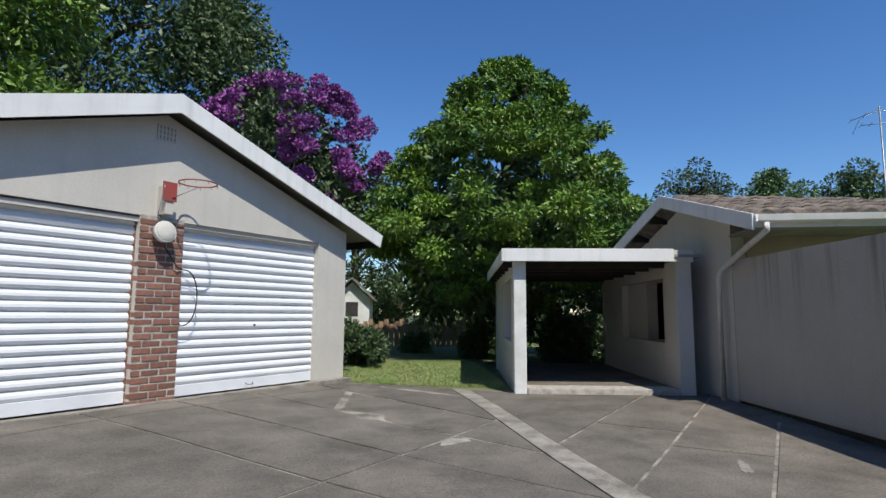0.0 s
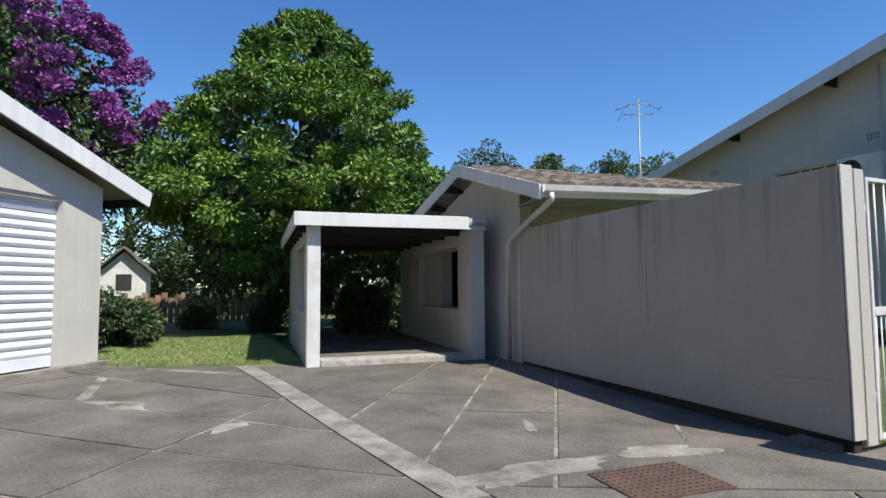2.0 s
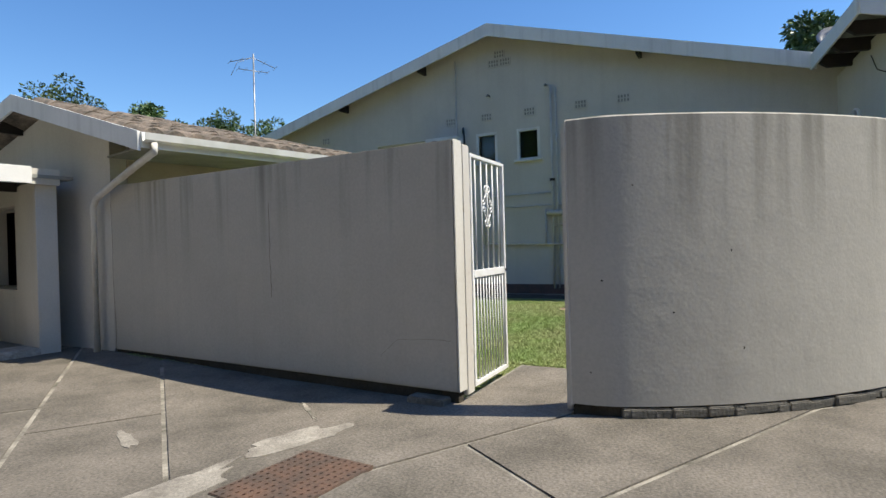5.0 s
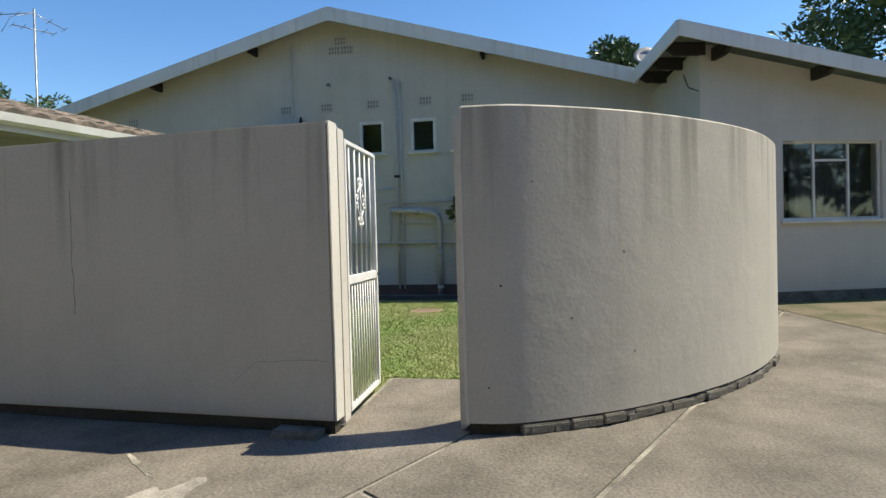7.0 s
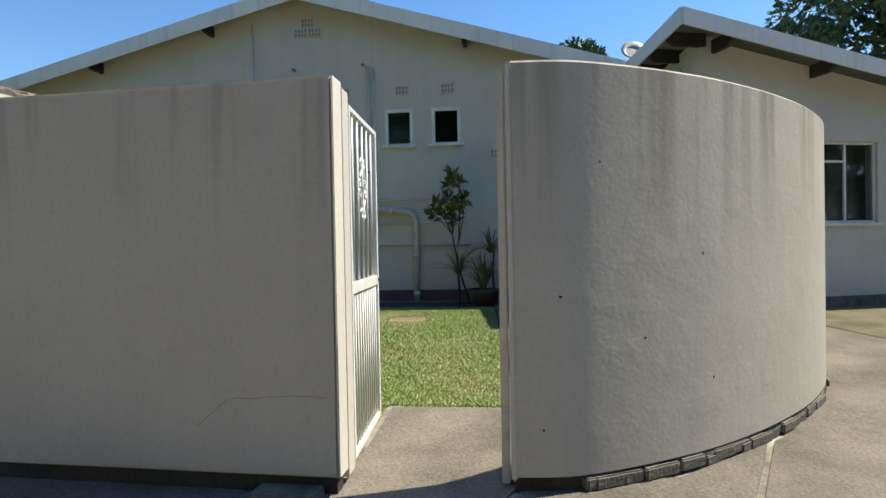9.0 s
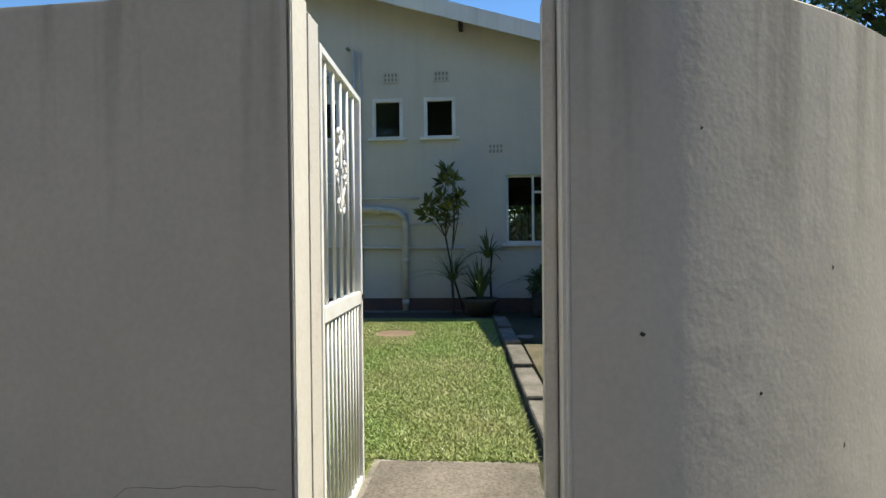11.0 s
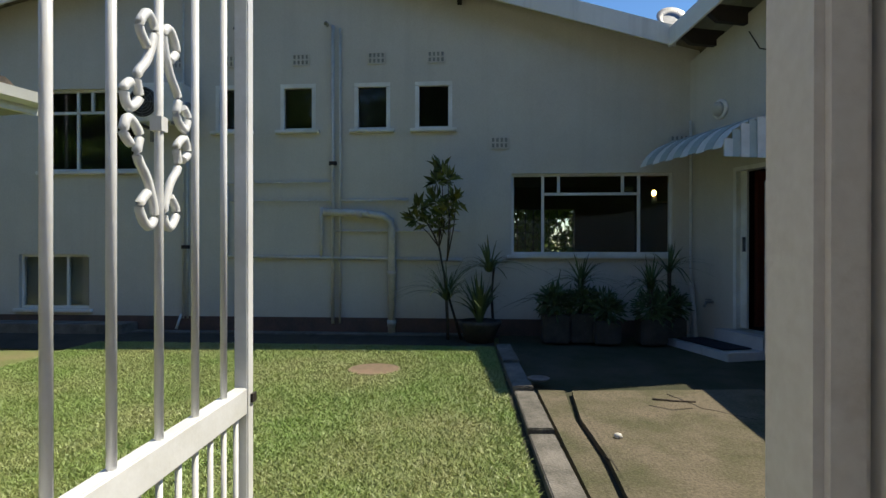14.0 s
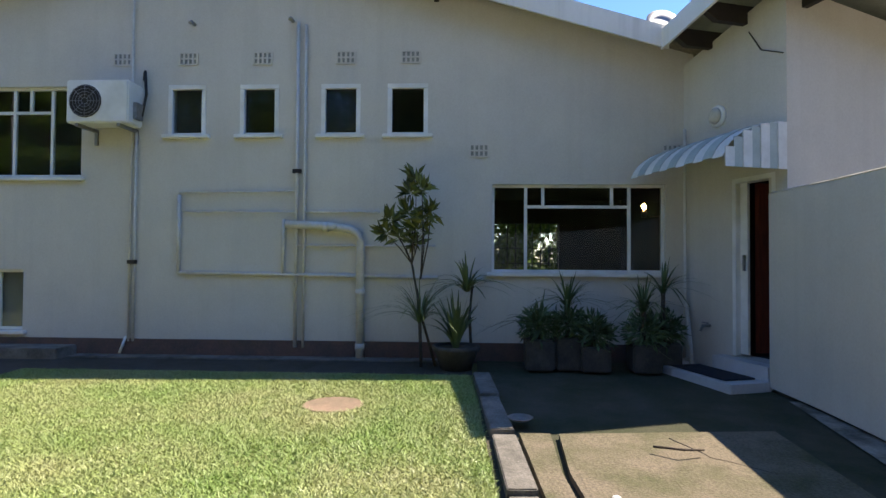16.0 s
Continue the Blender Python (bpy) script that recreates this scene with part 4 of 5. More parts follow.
    part("housing", disc(bmesh.new(), q, [(0.05, 0.0), (0.12, 0.03), (0.135, 0.10), (0.135, 0.13)]), WHITE, f)
    part("lens", disc(bmesh.new(), q, [(0.128, 0.131), (0.12, 0.14), (0.04, 0.15)]), PLASTER, f)
    part("stem", tube(bmesh.new(), [m @ Vector((-0.36, -0.02, 2.35)), m @ Vector((-0.35, -0.06, 2.15))], 0.012, 8), STEEL, f)
    w = thing("hanging_cable", "looped black cable hanging beside the pillar", "cable")
    pts = []
    for i in range(19):
        a = i / 18 * math.pi * 1.15
        pts.append(m @ Vector((0.01 + 0.22 * math.sin(a) ** 0.8 if 0 <= a <= math.pi else 0.0, -0.02, 1.28 + 0.36 * math.cos(a))))
    pts = [m @ Vector((-0.28, -0.07, 1.9)), m @ Vector((-0.10, -0.07, 1.66))] + pts
    part("wire", tube(bmesh.new(), pts, 0.008, 6), DARKWOOD, w)


garage()

# ---- open garden shelter ----
CM = along((1.65, 8.4), (4.05, 8.15))
def shelter():
    s = thing("carport", "open plastered garden shelter with a white flat roof edge", "shelter", kind="structure")
    m = CM
    def post(lo, hi, nm, mat=PLASTER):
        part(nm, boxed(lo, hi, m, 0.006), mat, s)
    post((0.0, 0.0, -0.1), (0.18, 0.18, 2.02), "post", WHITE)
    post((2.40, 0.0, -0.1), (2.62, 0.45, 2.02), "post")
    for u, nm in ((0.0, "left"), (2.42, "right")):
        bm = bmesh.new()
        mm = m @ Matrix(((0, -1, 0, u + 0.18), (1, 0, 0, 0.18 if u == 0 else 0.451), (0, 0, 1, 0), (0, 0, 0, 1)))
        L = 4.2 if u == 0 else 3.95
        pierced(bm, mm, L, lambda q: 2.02, 0.16, [(0.55 if u == 0 else 0.25, 0.78, L - 1.9 if u == 0 else 2.6, 1.80)], z0=-0.1)
        part("side_wall", bm, PLASTER, s)
    post((0.0, 4.39, -0.1), (0.2, 4.57, 2.02), "post")
    post((2.42, 4.40, -0.1), (2.62, 4.57, 2.02), "post")
    part("roof_slab", boxed((-0.15, -0.12, 2.06), (2.75, 4.7, 2.10), m), CEIL, s)
    part("front_fascia", boxed((-0.19, -0.16, 1.99), (2.32, -0.122, 2.18), m, 0.005), FASCIA, s)
    part("front_fascia", boxed((2.322, -0.10, 1.99), (2.62, -0.002, 2.17), m, 0.005), PLASTER, s)
    part("side_fascia", boxed((-0.19, -0.12, 1.99), (-0.152, 4.7, 2.17), m, 0.005), FASCIA, s)
    for i in range(6):
        part("rafter", boxed((-0.14, 0.5 + i * 0.75, 1.95), (2.4, 0.56 + i * 0.75, 2.058), m), DARKWOOD, s)
    # pale front strip paints the sunlit edge of the floor
    part("floor_slab", boxed((0.185, -0.02, -0.1), (2.41, 0.42, 0.14), m, 0.015), MORTAR_AND_SUN, s)
    # rest of the floor in darker concrete, as shaded by the roof
    part("floor_slab", boxed((0.185, 0.425, -0.1), (2.41, 4.5, 0.136), m, 0.01), CONCRETE, s)


shelter()

# ---- gate ----
def gate():
    f = thing("gate_frame_posts", "cream painted steel gate posts with rust spots", "gate post", kind="structure")
    part("post", boxed((4.408, 2.926, 0.04), (4.525, 2.985, 1.95), Matrix(), 0.006), RUST, f)
    part("post", boxed((4.46, 2.139, 0.0), (4.548, 2.180, 1.985), Matrix(), 0.008), RUST, f)
    part("stop_strip", boxed((4.551, 2.139, 0.0), (4.560, 2.160, 1.96)), RUST, f)
    g = thing("security_gate", "white painted steel bar gate with scroll ornament, open", "gate")
    m = along((4.545, 2.945), (5.315, 2.975))
    W, Z0, Z1, MID = 0.765, 0.07, 1.90, 0.95
    for nm, lo, hi in (("stile", (0.0, -0.016, Z0), (0.034, 0.016, Z1)), ("stile", (W - 0.034, -0.016, Z0), (W, 0.016, Z1)),
                       ("top_rail", (0.035, -0.015, Z1 - 0.03), (W - 0.035, 0.015, Z1)), ("bottom_rail", (0.035, -0.015, Z0), (W - 0.035, 0.015, Z0 + 0.035)),
                       ("middle_rail", (0.035, -0.015, MID - 0.03), (W - 0.035, 0.015, MID + 0.03))):
        part(nm, boxed(lo, hi, m, 0.003), GATE, g)
    n = 5
    for i in range(n):
        x = W * (i + 1) / (n + 1)
        part("bar", tube(bmesh.new(), [m @ Vector((x, 0, MID + 0.03)), m @ Vector((x, 0, Z1 - 0.03))], 0.0075, 8), GATE, g)
    for i in range(11):
        x = W * (i + 1) / 12
        part("bar", tube(bmesh.new(), [m @ Vector((x, 0, Z0 + 0.03)), m @ Vector((x, 0, MID - 0.03))], 0.006, 8), GATE, g)
    cx, cz = W / 2, 1.50
    o = part("scroll", boxed((cx - 0.010, -0.010, cz - 0.012), (cx + 0.010, 0.010, cz + 0.012), m), GATE, g, "white scrolled steel ornament")
    def curl(pts):
        fine = []
        q = [Vector(p) for p in pts]
        for i in range(len(q) - 1):
            p0, p1, p2, p3 = q[max(i - 1, 0)], q[i], q[i + 1], q[min(i + 2, len(q) - 1)]
            for k in range(5):
                t = k / 5
                fine.append(0.5 * ((2 * p1) + (p2 - p0) * t + (2 * p0 - 5 * p1 + 4 * p2 - p3) * t * t + (3 * p1 - p0 - 3 * p2 + p3) * t ** 3))
        fine.append(q[-1])
        return fine
    for sx in (-1, 1):
        for sz in (-1, 1):
            c = curl([(0.03, 0.13), (0.05, 0.155), (0.03, 0.185), (0.012, 0.165), (0.03, 0.11), (0.055, 0.075), (0.05, 0.04), (0.075, 0.02), (0.085, 0.045), (0.07, 0.06)])
            part("curl", tube(bmesh.new(), [m @ Vector((cx + sx * p.x * 1.15, 0.0, cz + sz * (p.y - 0.012) * 0.98)) for p in c], 0.0075, 7), GATE, o)
    for z in (0.35, 1.65):
        part("hinge", tube(bmesh.new(), [m @ Vector((-0.008, 0.0, z - 0.05)), m @ Vector((-0.008, 0.0, z + 0.05))], 0.012, 10), RUST, g)
    part("latch", boxed((W - 0.02, -0.022, MID - 0.008), (W + 0.004, -0.0165, MID + 0.012), m), DARKWOOD, g)


gate()

# ---- concrete slabs of the driveway ----
def clip(poly, p, n):
    out = []
    for i, a in enumerate(poly):
        b = poly[(i + 1) % len(poly)]
        da, db = (a - p).dot(n), (b - p).dot(n)
        if da >= 0:
            out.append(a)
        if (da >= 0) != (db >= 0):
            out.append(a.lerp(b, da / (da - db)))
    return out


def split(polys, p, q, gap=0.017):
    p, q = Vector(p), Vector(q)
    d = (q - p).normalized()
    n = Vector((-d.y, d.x))
    res = []
    for poly in polys:
        for s in (1, -1):
            c = clip(poly, p + n * s * gap, n * s)
            if len(c) > 2:
                res.append(c)
    return res


drive = thing("driveway", "grey weathered concrete driveway slabs with open joints", "driveway", kind="structure")


def slab_piece(poly, mat, name="slab", lift=0.0):
    area = abs(sum(a.x * b.y - b.x * a.y for a, b in zip(poly, poly[1:] + poly[:1]))) / 2
    if area < 0.02:
        return
    bm = bmesh.new()
    f = bm.faces.new([bm.verts.new((p.x, p.y, 0)) for p in poly])
    for axis in (0, 1):
        lo, hi = min(p[axis] for p in poly), max(p[axis] for p in poly)
        k = math.floor(lo / 0.8) + 1
        while k * 0.8 < hi:
            co, no = Vector((0, 0, 0)), Vector((0, 0, 0))
            co[axis], no[axis] = k * 0.8, 1
            bmesh.ops.bisect_plane(bm, geom=bm.verts[:] + bm.edges[:] + bm.faces[:], plane_co=co, plane_no=no)
            k += 1
    ring = [e for e in bm.edges if e.is_boundary]
    ext = bmesh.ops.extrude_edge_only(bm, edges=ring)
    low = {v for v in ext["geom"] if isinstance(v, bmesh.types.BMVert)}
    tilt = random.uniform(-0.002, 0.004) + lift
    for v in bm.verts:
        v.co.z = gz(v.co.x, v.co.y) + tilt - (0.03 if v in low else 0.0)
    part(name, bm, mat, drive)


def V2(*ps):
    return [Vector(p) for p in ps]


OUT = V2((-9, -9), (6.8, -9), (8.8, -5), (9.6, -0.74), (8.0, -0.62), (6.9, -0.42), (5.9, 0.05), (5.2, 0.55), (4.6, 1.3), (4.42, 2.08), (5.7, 2.12), (5.7, 2.96), (4.36, 2.96), (4.55, 8.3), (1.6, 8.5), (0.2, 9.35), (-0.95, 9.85), (-3.1, 7.0), (-7.4, 1.4))
S0, S1 = Vector((0.93, 8.7)), Vector((1.60, 3.3))
sd = (S1 - S0).normalized()
sn = Vector((-sd.y, sd.x))          # to the right-hand part
right = clip(OUT, S0 + sn * 0.13, sn)
left = clip(OUT, S0 - sn * 0.13, -sn)
band = clip(clip(OUT, S0 - sn * 0.118, sn), S0 + sn * 0.118, -sn)
band_far = clip(band, S1 + sd * 0.006, sd)
band = clip(band, S1, -sd)
rows_l = [left]
for p, q in (((-1.65, 6.42), (1.4, 3.80)), ((-1.09, 7.33), (1.31, 5.03)), ((-0.59, 8.47), (1.1, 6.38)), ((-1.32, 4.83), (-0.55, 4.23)), ((-3.2, 4.4), (-0.6, 1.9)), ((-6.0, 2.4), (-1.0, -2.6)), ((-7, 0), (-2, -5))):
    rows_l = split(rows_l, p, q)
pieces = []
B = Vector((0.578, 0.816))
for poly in rows_l:
    ps = [poly]
    for k in (-2, -1, 0):
        c = Vector((-0.05, 4.93)) + Vector((0.70, -0.71)) * (k * 3.2)
        ps = split(ps, c, c + B)
    pieces += ps
R1, R2, R3 = ((1.67, 4.10), (3.78, 7.12)), ((2.31, 3.54), (3.88, 5.78)), ((1.48, 5.42), (3.19, 7.76))
F2 = ((3.0, 2.82), (4.35, 2.13))


def beyond(c, line):
    p, q = Vector(line[0]), Vector(line[1])
    d = q - p
    return d.x * (c.y - p.y) - d.y * (c.x - p.x) > 0


for poly in split([right], *F2):
    if beyond(sum(poly, Vector((0, 0))) / len(poly), F2):
        cols = [poly]
        for line in (R1, R2, R3):
            cols = split(cols, *line)
        for col in cols:
            c = sum(col, Vector((0, 0))) / len(col)
            if beyond(c, R1) and not beyond(c, R3):
                pieces += split([col], (2.1, 6.33), (2.86, 5.84))
            elif beyond(c, R2) and not beyond(c, R1):
                pieces += split([col], (2.5, 5.28), (3.2, 4.86))
            else:
                pieces.append(col)
    else:
        low = [poly]
        for p, q in (((3.5, 2.47), (3.08, 1.87)), ((3.2, 1.62), (4.07, 1.18)), ((0.2, -2.4), (3.0, -3.8)), ((5.4, -1.6), (7.5, -3.6))):
            low = split(low, p, q)
        pieces += low
for ps in pieces:
    slab_piece(ps, CONCRETE)
slab_piece(band, CONCRETE_LIGHT, "mortar_band", 0.004)
slab_piece(band_far, CONCRETE)
patch = thing("mortar_patch", "pale rough mortar patch round the drain cover", "patch", kind="structure")
def ragged(cx, cy, rx, ry, rot, seed, mat, parent, lift=0.007, name="patch"):
    rng = random.Random(seed)
    bm = bmesh.new()
    vs = []
    for i in range(26):
        a = i / 26 * 6.283
        r = 1 + rng.uniform(-0.28, 0.22)
        x, y = rx * r * math.cos(a), ry * r * math.sin(a)
        X, Y = cx + x * math.cos(rot) - y * math.sin(rot), cy + x * math.sin(rot) + y * math.cos(rot)
        vs.append(bm.verts.new((X, Y, gz(X, Y) + lift)))
    bm.faces.new(vs)
    ext = bmesh.ops.extrude_face_region(bm, geom=bm.faces[:])
    for v in ext["geom"]:
        if isinstance(v, bmesh.types.BMVert):
            v.co.z -= 0.02
    return part(name, bm, mat, parent)
ragged(2.15, 3.56, 0.62, 0.15, 0.02, 1, CONCRETE_LIGHT, patch, 0.0075)
ragged(3.20, 3.52, 0.34, 0.15, -0.35, 2, CONCRETE_LIGHT, patch, 0.0085)
ragged(2.75, 4.55, 0.05, 0.20, -0.4, 4, CONCRETE_LIGHT, patch, 0.0065)
ragged(0.2, 8.75, 0.75, 0.07, -0.75, 6, CONCRETE_LIGHT, patch, 0.0065)
ragged(3.72, 3.90, 0.02, 0.25, -0.65, 7, JOINT, patch, 0.0065)

cover = thing("drain_cover", "rusty cast iron drain cover with raised studs", "drain cover")
cm = pose(2.72, 3.10, gz(2.7, 3.1) + 0.012, 0, 0, -4)
part("plate", boxed((-0.33, -0.25, -0.03), (0.33, 0.25, 0.0), cm, 0.004), IRON, cover)
bm = bmesh.new()
for i in range(14):
    for j in range(10):
        x, y = -0.30 + i * 0.0462, -0.22 + j * 0.049
        prism(bm, [(x - 0.013, y), (x, y - 0.009), (x + 0.013, y), (x, y + 0.009)], 0.0, 0.006, cm)
part("stud_pattern", bm, IRON, cover)["kind"] = "stuff"

# ---- yard ----
kerb = thing("kerb", "low cracked concrete kerb between lawn and yard", "kerb", kind="structure")
k0, k1 = Vector((5.8, 1.955)), Vector((10.75, 2.20))
kr = random.Random(4)
for i in range(5):
    a, b = k0.lerp(k1, i / 5 + 0.0015), k0.lerp(k1, (i + 1) / 5 - 0.0015)
    b = b + Vector((0, kr.uniform(-0.012, 0.012)))
    m = along(a, b, gz(a.x, a.y))
    part("kerb_stone", boxed((0, -0.085, -0.1), ((b - a).length, 0.085, 0.055 + kr.uniform(-0.005, 0.005)), m, 0.007), KERB, kerb)
# slab paler than the ground round it, sunlight put in its colour
yard = thing("yard_slab", "mossy cracked concrete slab in the yard, coloured lighter as sunlit", "slab", kind="structure")
for poly in ([(5.8, 0.45), (6.9, 0.2), (8.95, 0.12), (8.80, 1.70), (8.1, 1.745), (7.4, 1.70), (6.6, 1.72), (5.8, 1.66)], [(5.8, 1.71), (6.6, 1.765), (7.4, 1.75), (8.1, 1.79), (8.80, 1.76), (8.80, 1.98), (5.8, 1.85)]):
    bm = bmesh.new()
    prism(bm, poly, -0.03, 0.022)
    for v in bm.verts:
        v.co.z += gz(v.co.x, v.co.y)
    part("slab", bm, YARD, yard)
lid = tagged(part("lawn_drain_lid", disc(bmesh.new(), pose(9.55, 3.5, gz(9.55, 3.5) - 0.026), [(0.26, -0.02), (0.26, 0.02), (0.25, 0.024)]), material("clay_lid", (0.25, 0.17, 0.115), (0.17, 0.125, 0.085), 5, 0.9, 0, 0.4, 50, 0.3)), "round reddish concrete lid set in the lawn", "drain lid")
saucer = tagged(part("saucer", disc(bmesh.new(), pose(9.05, 1.95, gz(9.05, 1.95) + 0.04), [(0.07, 0.0), (0.10, 0.02), (0.09, 0.025), (0.06, 0.008)]), STEEL), "small grey saucer lying on the kerb", "saucer")
ledge = thing("house_ledge", "low grey concrete ledge at the foot of the house", "ledge", kind="structure")
part("ledge_top", boxed((11.35, 7.3, -0.1), (11.74, 12.0, 0.25), Matrix(), 0.01), KERB, ledge)
part("ledge_strip", boxed((11.5, 2.4, -0.1), (11.715, 7.28, 0.14), Matrix(), 0.01), KERB, ledge)
crack_rng = random.Random(12)
for pts in (((7.42, 1.71), (7.11, 1.66), (7.06, 1.52), (6.95, 1.42), (6.6, 1.25), (6.5, 0.9)), ((8.75, 0.95), (8.4, 0.80), (8.1, 0.45))):
    line = []
    for p, q in zip(pts, pts[1:]):
        for k in range(5):
            c = Vector(p).lerp(Vector(q), k / 5) + Vector((crack_rng.uniform(-0.012, 0.012), crack_rng.uniform(-0.012, 0.012)))
            line.append((c.x, c.y, gz(c.x, c.y) + 0.021))
    part("crack", tube(bmesh.new(), line, 0.007, 5, 0.003), SOIL_AND_SHADE, yard, "dark open crack")
pebble = tagged(part("pebble", disc(bmesh.new(), pose(7.73, 1.57, gz(7.73, 1.57) + 0.02), [(0.018, 0.0), (0.03, 0.012), (0.022, 0.03), (0.008, 0.034)], 9), PVC), "small pale stone lying on the yard slab", "stone")
stick = tagged(part("fallen_twig", tube(bmesh.new(), [(8.45, 1.15, 0.145), (8.35, 1.0, 0.16), (8.4, 0.85, 0.145)], 0.008, 5), BARK), "small dry twig lying on the yard", "twig")

# ---- pipes and fittings on the house wall ----
def hp(y, z, off=0.035):
    return Vector((HX - off, y, z))
def pipes():
    p = thing("soil_pipe", "thick white drain pipe bent down the wall", "pipe")
    part("pipe", tube(bmesh.new(), [hp(4.62, 1.78, 0.07), hp(4.1, 1.76, 0.07), hp(3.80, 1.72, 0.07), hp(3.70, 1.66, 0.07), hp(3.68, 1.55, 0.07), hp(3.68, 0.13, 0.07)], 0.05, 14), PVC, p)
    for z in (1.70, 0.95, 0.28):
        part("collar", tube(bmesh.new(), [hp(3.68 if z < 1.6 else 4.15, z + (0.05 if z > 1.6 else 0.03), 0.07), hp(3.68 if z < 1.6 else 4.08, z + (0.05 if z > 1.6 else -0.05), 0.07)], 0.06, 14), PVC, p)
    part("rodding_eye", disc(bmesh.new(), Matrix.Translation(hp(4.0, 1.75, 0.12)) @ pose(0, 0, 0, 0, -90), [(0.035, 0.0), (0.035, 0.02), (0.02, 0.022)], 14), PVC, p)
    q = thing("wall_piping", "painted water and waste pipes fixed to the wall", "pipe")
    for pts, r in (([(4.50, 0.25), (4.50, 4.34)], 0.022), ([(4.40, 0.25), (4.40, 4.30)], 0.016), ([(6.0, 2.15), (6.0, 1.17)], 0.022), ([(6.0, 1.17), (2.72, 1.13)], 0.022),
                   ([(4.66, 1.15), (4.66, 1.85)], 0.02), ([(6.0, 2.18), (4.52, 2.20)], 0.012), ([(4.4, 1.94), (3.45, 1.94)], 0.016), ([(5.95, 1.94), (4.52, 1.94)], 0.010),
                   ([(4.5, 1.52), (2.75, 1.52)], 0.012), ([(6.63, 0.3), (6.63, 5.2)], 0.014), ([(6.57, 0.3), (6.57, 2.95)], 0.016)):
        part("pipe", tube(bmesh.new(), [hp(y, z) for y, z in pts], r, 8), PVC, q)
    for y, z in ((4.5, 2.45), (6.6, 1.30)):
        part("clamp", boxed((HX - 0.06, y - 0.05, z - 0.025), (HX - 0.002, y + 0.05, z + 0.025)), DARKWOOD, q)
    part("hose_end", tube(bmesh.new(), [hp(6.66, 0.36), hp(6.70, 0.16, 0.1)], 0.018, 8), WHITE, q)
    for y, z in ((4.58, 4.36), (5.85, 4.33)):
        s = thing("pipe_spout", "small overflow pipe stub in the wall", "pipe")
        part("stub", tube(bmesh.new(), [hp(y, z, 0.0), hp(y, z, 0.10), hp(y, z - 0.03, 0.13)], 0.022, 8), STEEL, s)


pipes()
def aircon():
    a = thing("air_conditioner", "white outdoor air conditioner unit on wall brackets", "air conditioner")
    x0 = HX - 0.42
    part("casing", boxed((x0, 6.45, 2.98), (HX - 0.10, 7.22, 3.50), Matrix(), 0.015), WHITE, a)
    m = Matrix.Translation((x0, 6.98, 3.24)) @ pose(0, 0, 0, 0, -90)
    part("fan_recess", disc(bmesh.new(), m, [(0.20, 0.001), (0.20, 0.006), (0.19, 0.007)]), DARKWOOD, a)
    for k in range(5):
        ring = [m @ Vector(((0.04 + 0.037 * k) * math.cos(j * 0.3142), (0.04 + 0.037 * k) * math.sin(j * 0.3142), 0.014)) for j in range(21)]
        part("fan_guard", tube(bmesh.new(), ring, 0.003, 5), STEEL, a)
    for k in range(8):
        d = Vector((math.cos(k * 0.785), math.sin(k * 0.785), 0))
        part("guard_spoke", tube(bmesh.new(), [m @ (d * 0.03 + Vector((0, 0, 0.014))), m @ (d * 0.20 + Vector((0, 0, 0.014)))], 0.003, 5), STEEL, a)
    for y in (6.58, 7.10):
        bm = bmesh.new()
        box(bm, (x0 + 0.02, y - 0.02, 2.94), (HX, y + 0.02, 2.978))
        box(bm, (HX - 0.03, y - 0.02, 2.78), (HX - 0.002, y + 0.02, 2.94))
        part("bracket", bm, STEEL, a)
    part("side_valve", boxed((x0 + 0.1, 6.40, 3.05), (x0 + 0.24, 6.448, 3.25)), STEEL, a)
    part("refrigerant_line", tube(bmesh.new(), [Vector((HX - 0.2, 6.41, 3.1)), Vector((HX - 0.12, 6.40, 3.4)), Vector((HX - 0.05, 6.46, 3.72)), Vector((HX - 0.0, 6.50, 3.62))], 0.018, 8), DARKWOOD, a)


aircon()

# ---- potted plants by the house ----
def sword(parent, base, n, length, width, seed, mat=L_POT, spread=0.5, name="leaf"):
    rng = random.Random(seed)
    for i in range(n):
        a, lean = rng.uniform(0, 6.28), rng.uniform(0.1, spread)
        L = length * rng.uniform(0.6, 1.1)
        d, s = Vector((math.cos(a), math.sin(a), 0)), Vector((-math.sin(a), math.cos(a), 0))
        vs, fs = [], []
        for k in range(6):
            t = k / 5
            c = Vector(base) + d * (L * lean * t ** 1.3 + 0.02) + Vector((0, 0, L * (t - lean * 0.75 * t * t)))
            w = width * (1 - t ** 2) * (0.6 + 0.8 * t) + 0.002
            vs += [c - s * w, c + Vector((0, 0, -0.25 * w)) , c + s * w]
        for k in range(5):
            q = k * 3
            fs += [(q, q + 1, q + 4, q + 3), (q + 1, q + 2, q + 5, q + 4)]
        pyd(name, vs, fs, mat, parent)
def pot(parent, c, r, h, square=False):
    if square:
        bm = bmesh.new()
        box(bm, (c[0] - r, c[1] - r, c[2]), (c[0] + r, c[1] + r, c[2] + h), Matrix(), 0.02)
        part("pot", bm, POT, parent)
    else:
        part("pot", disc(bmesh.new(), Matrix.Translation(c), [(r * 0.7, 0), (r * 0.95, h * 0.7), (r * 1.08, h * 0.85), (r * 1.08, h), (r * 0.9, h), (r * 0.88, h * 0.9)]), POT, parent)
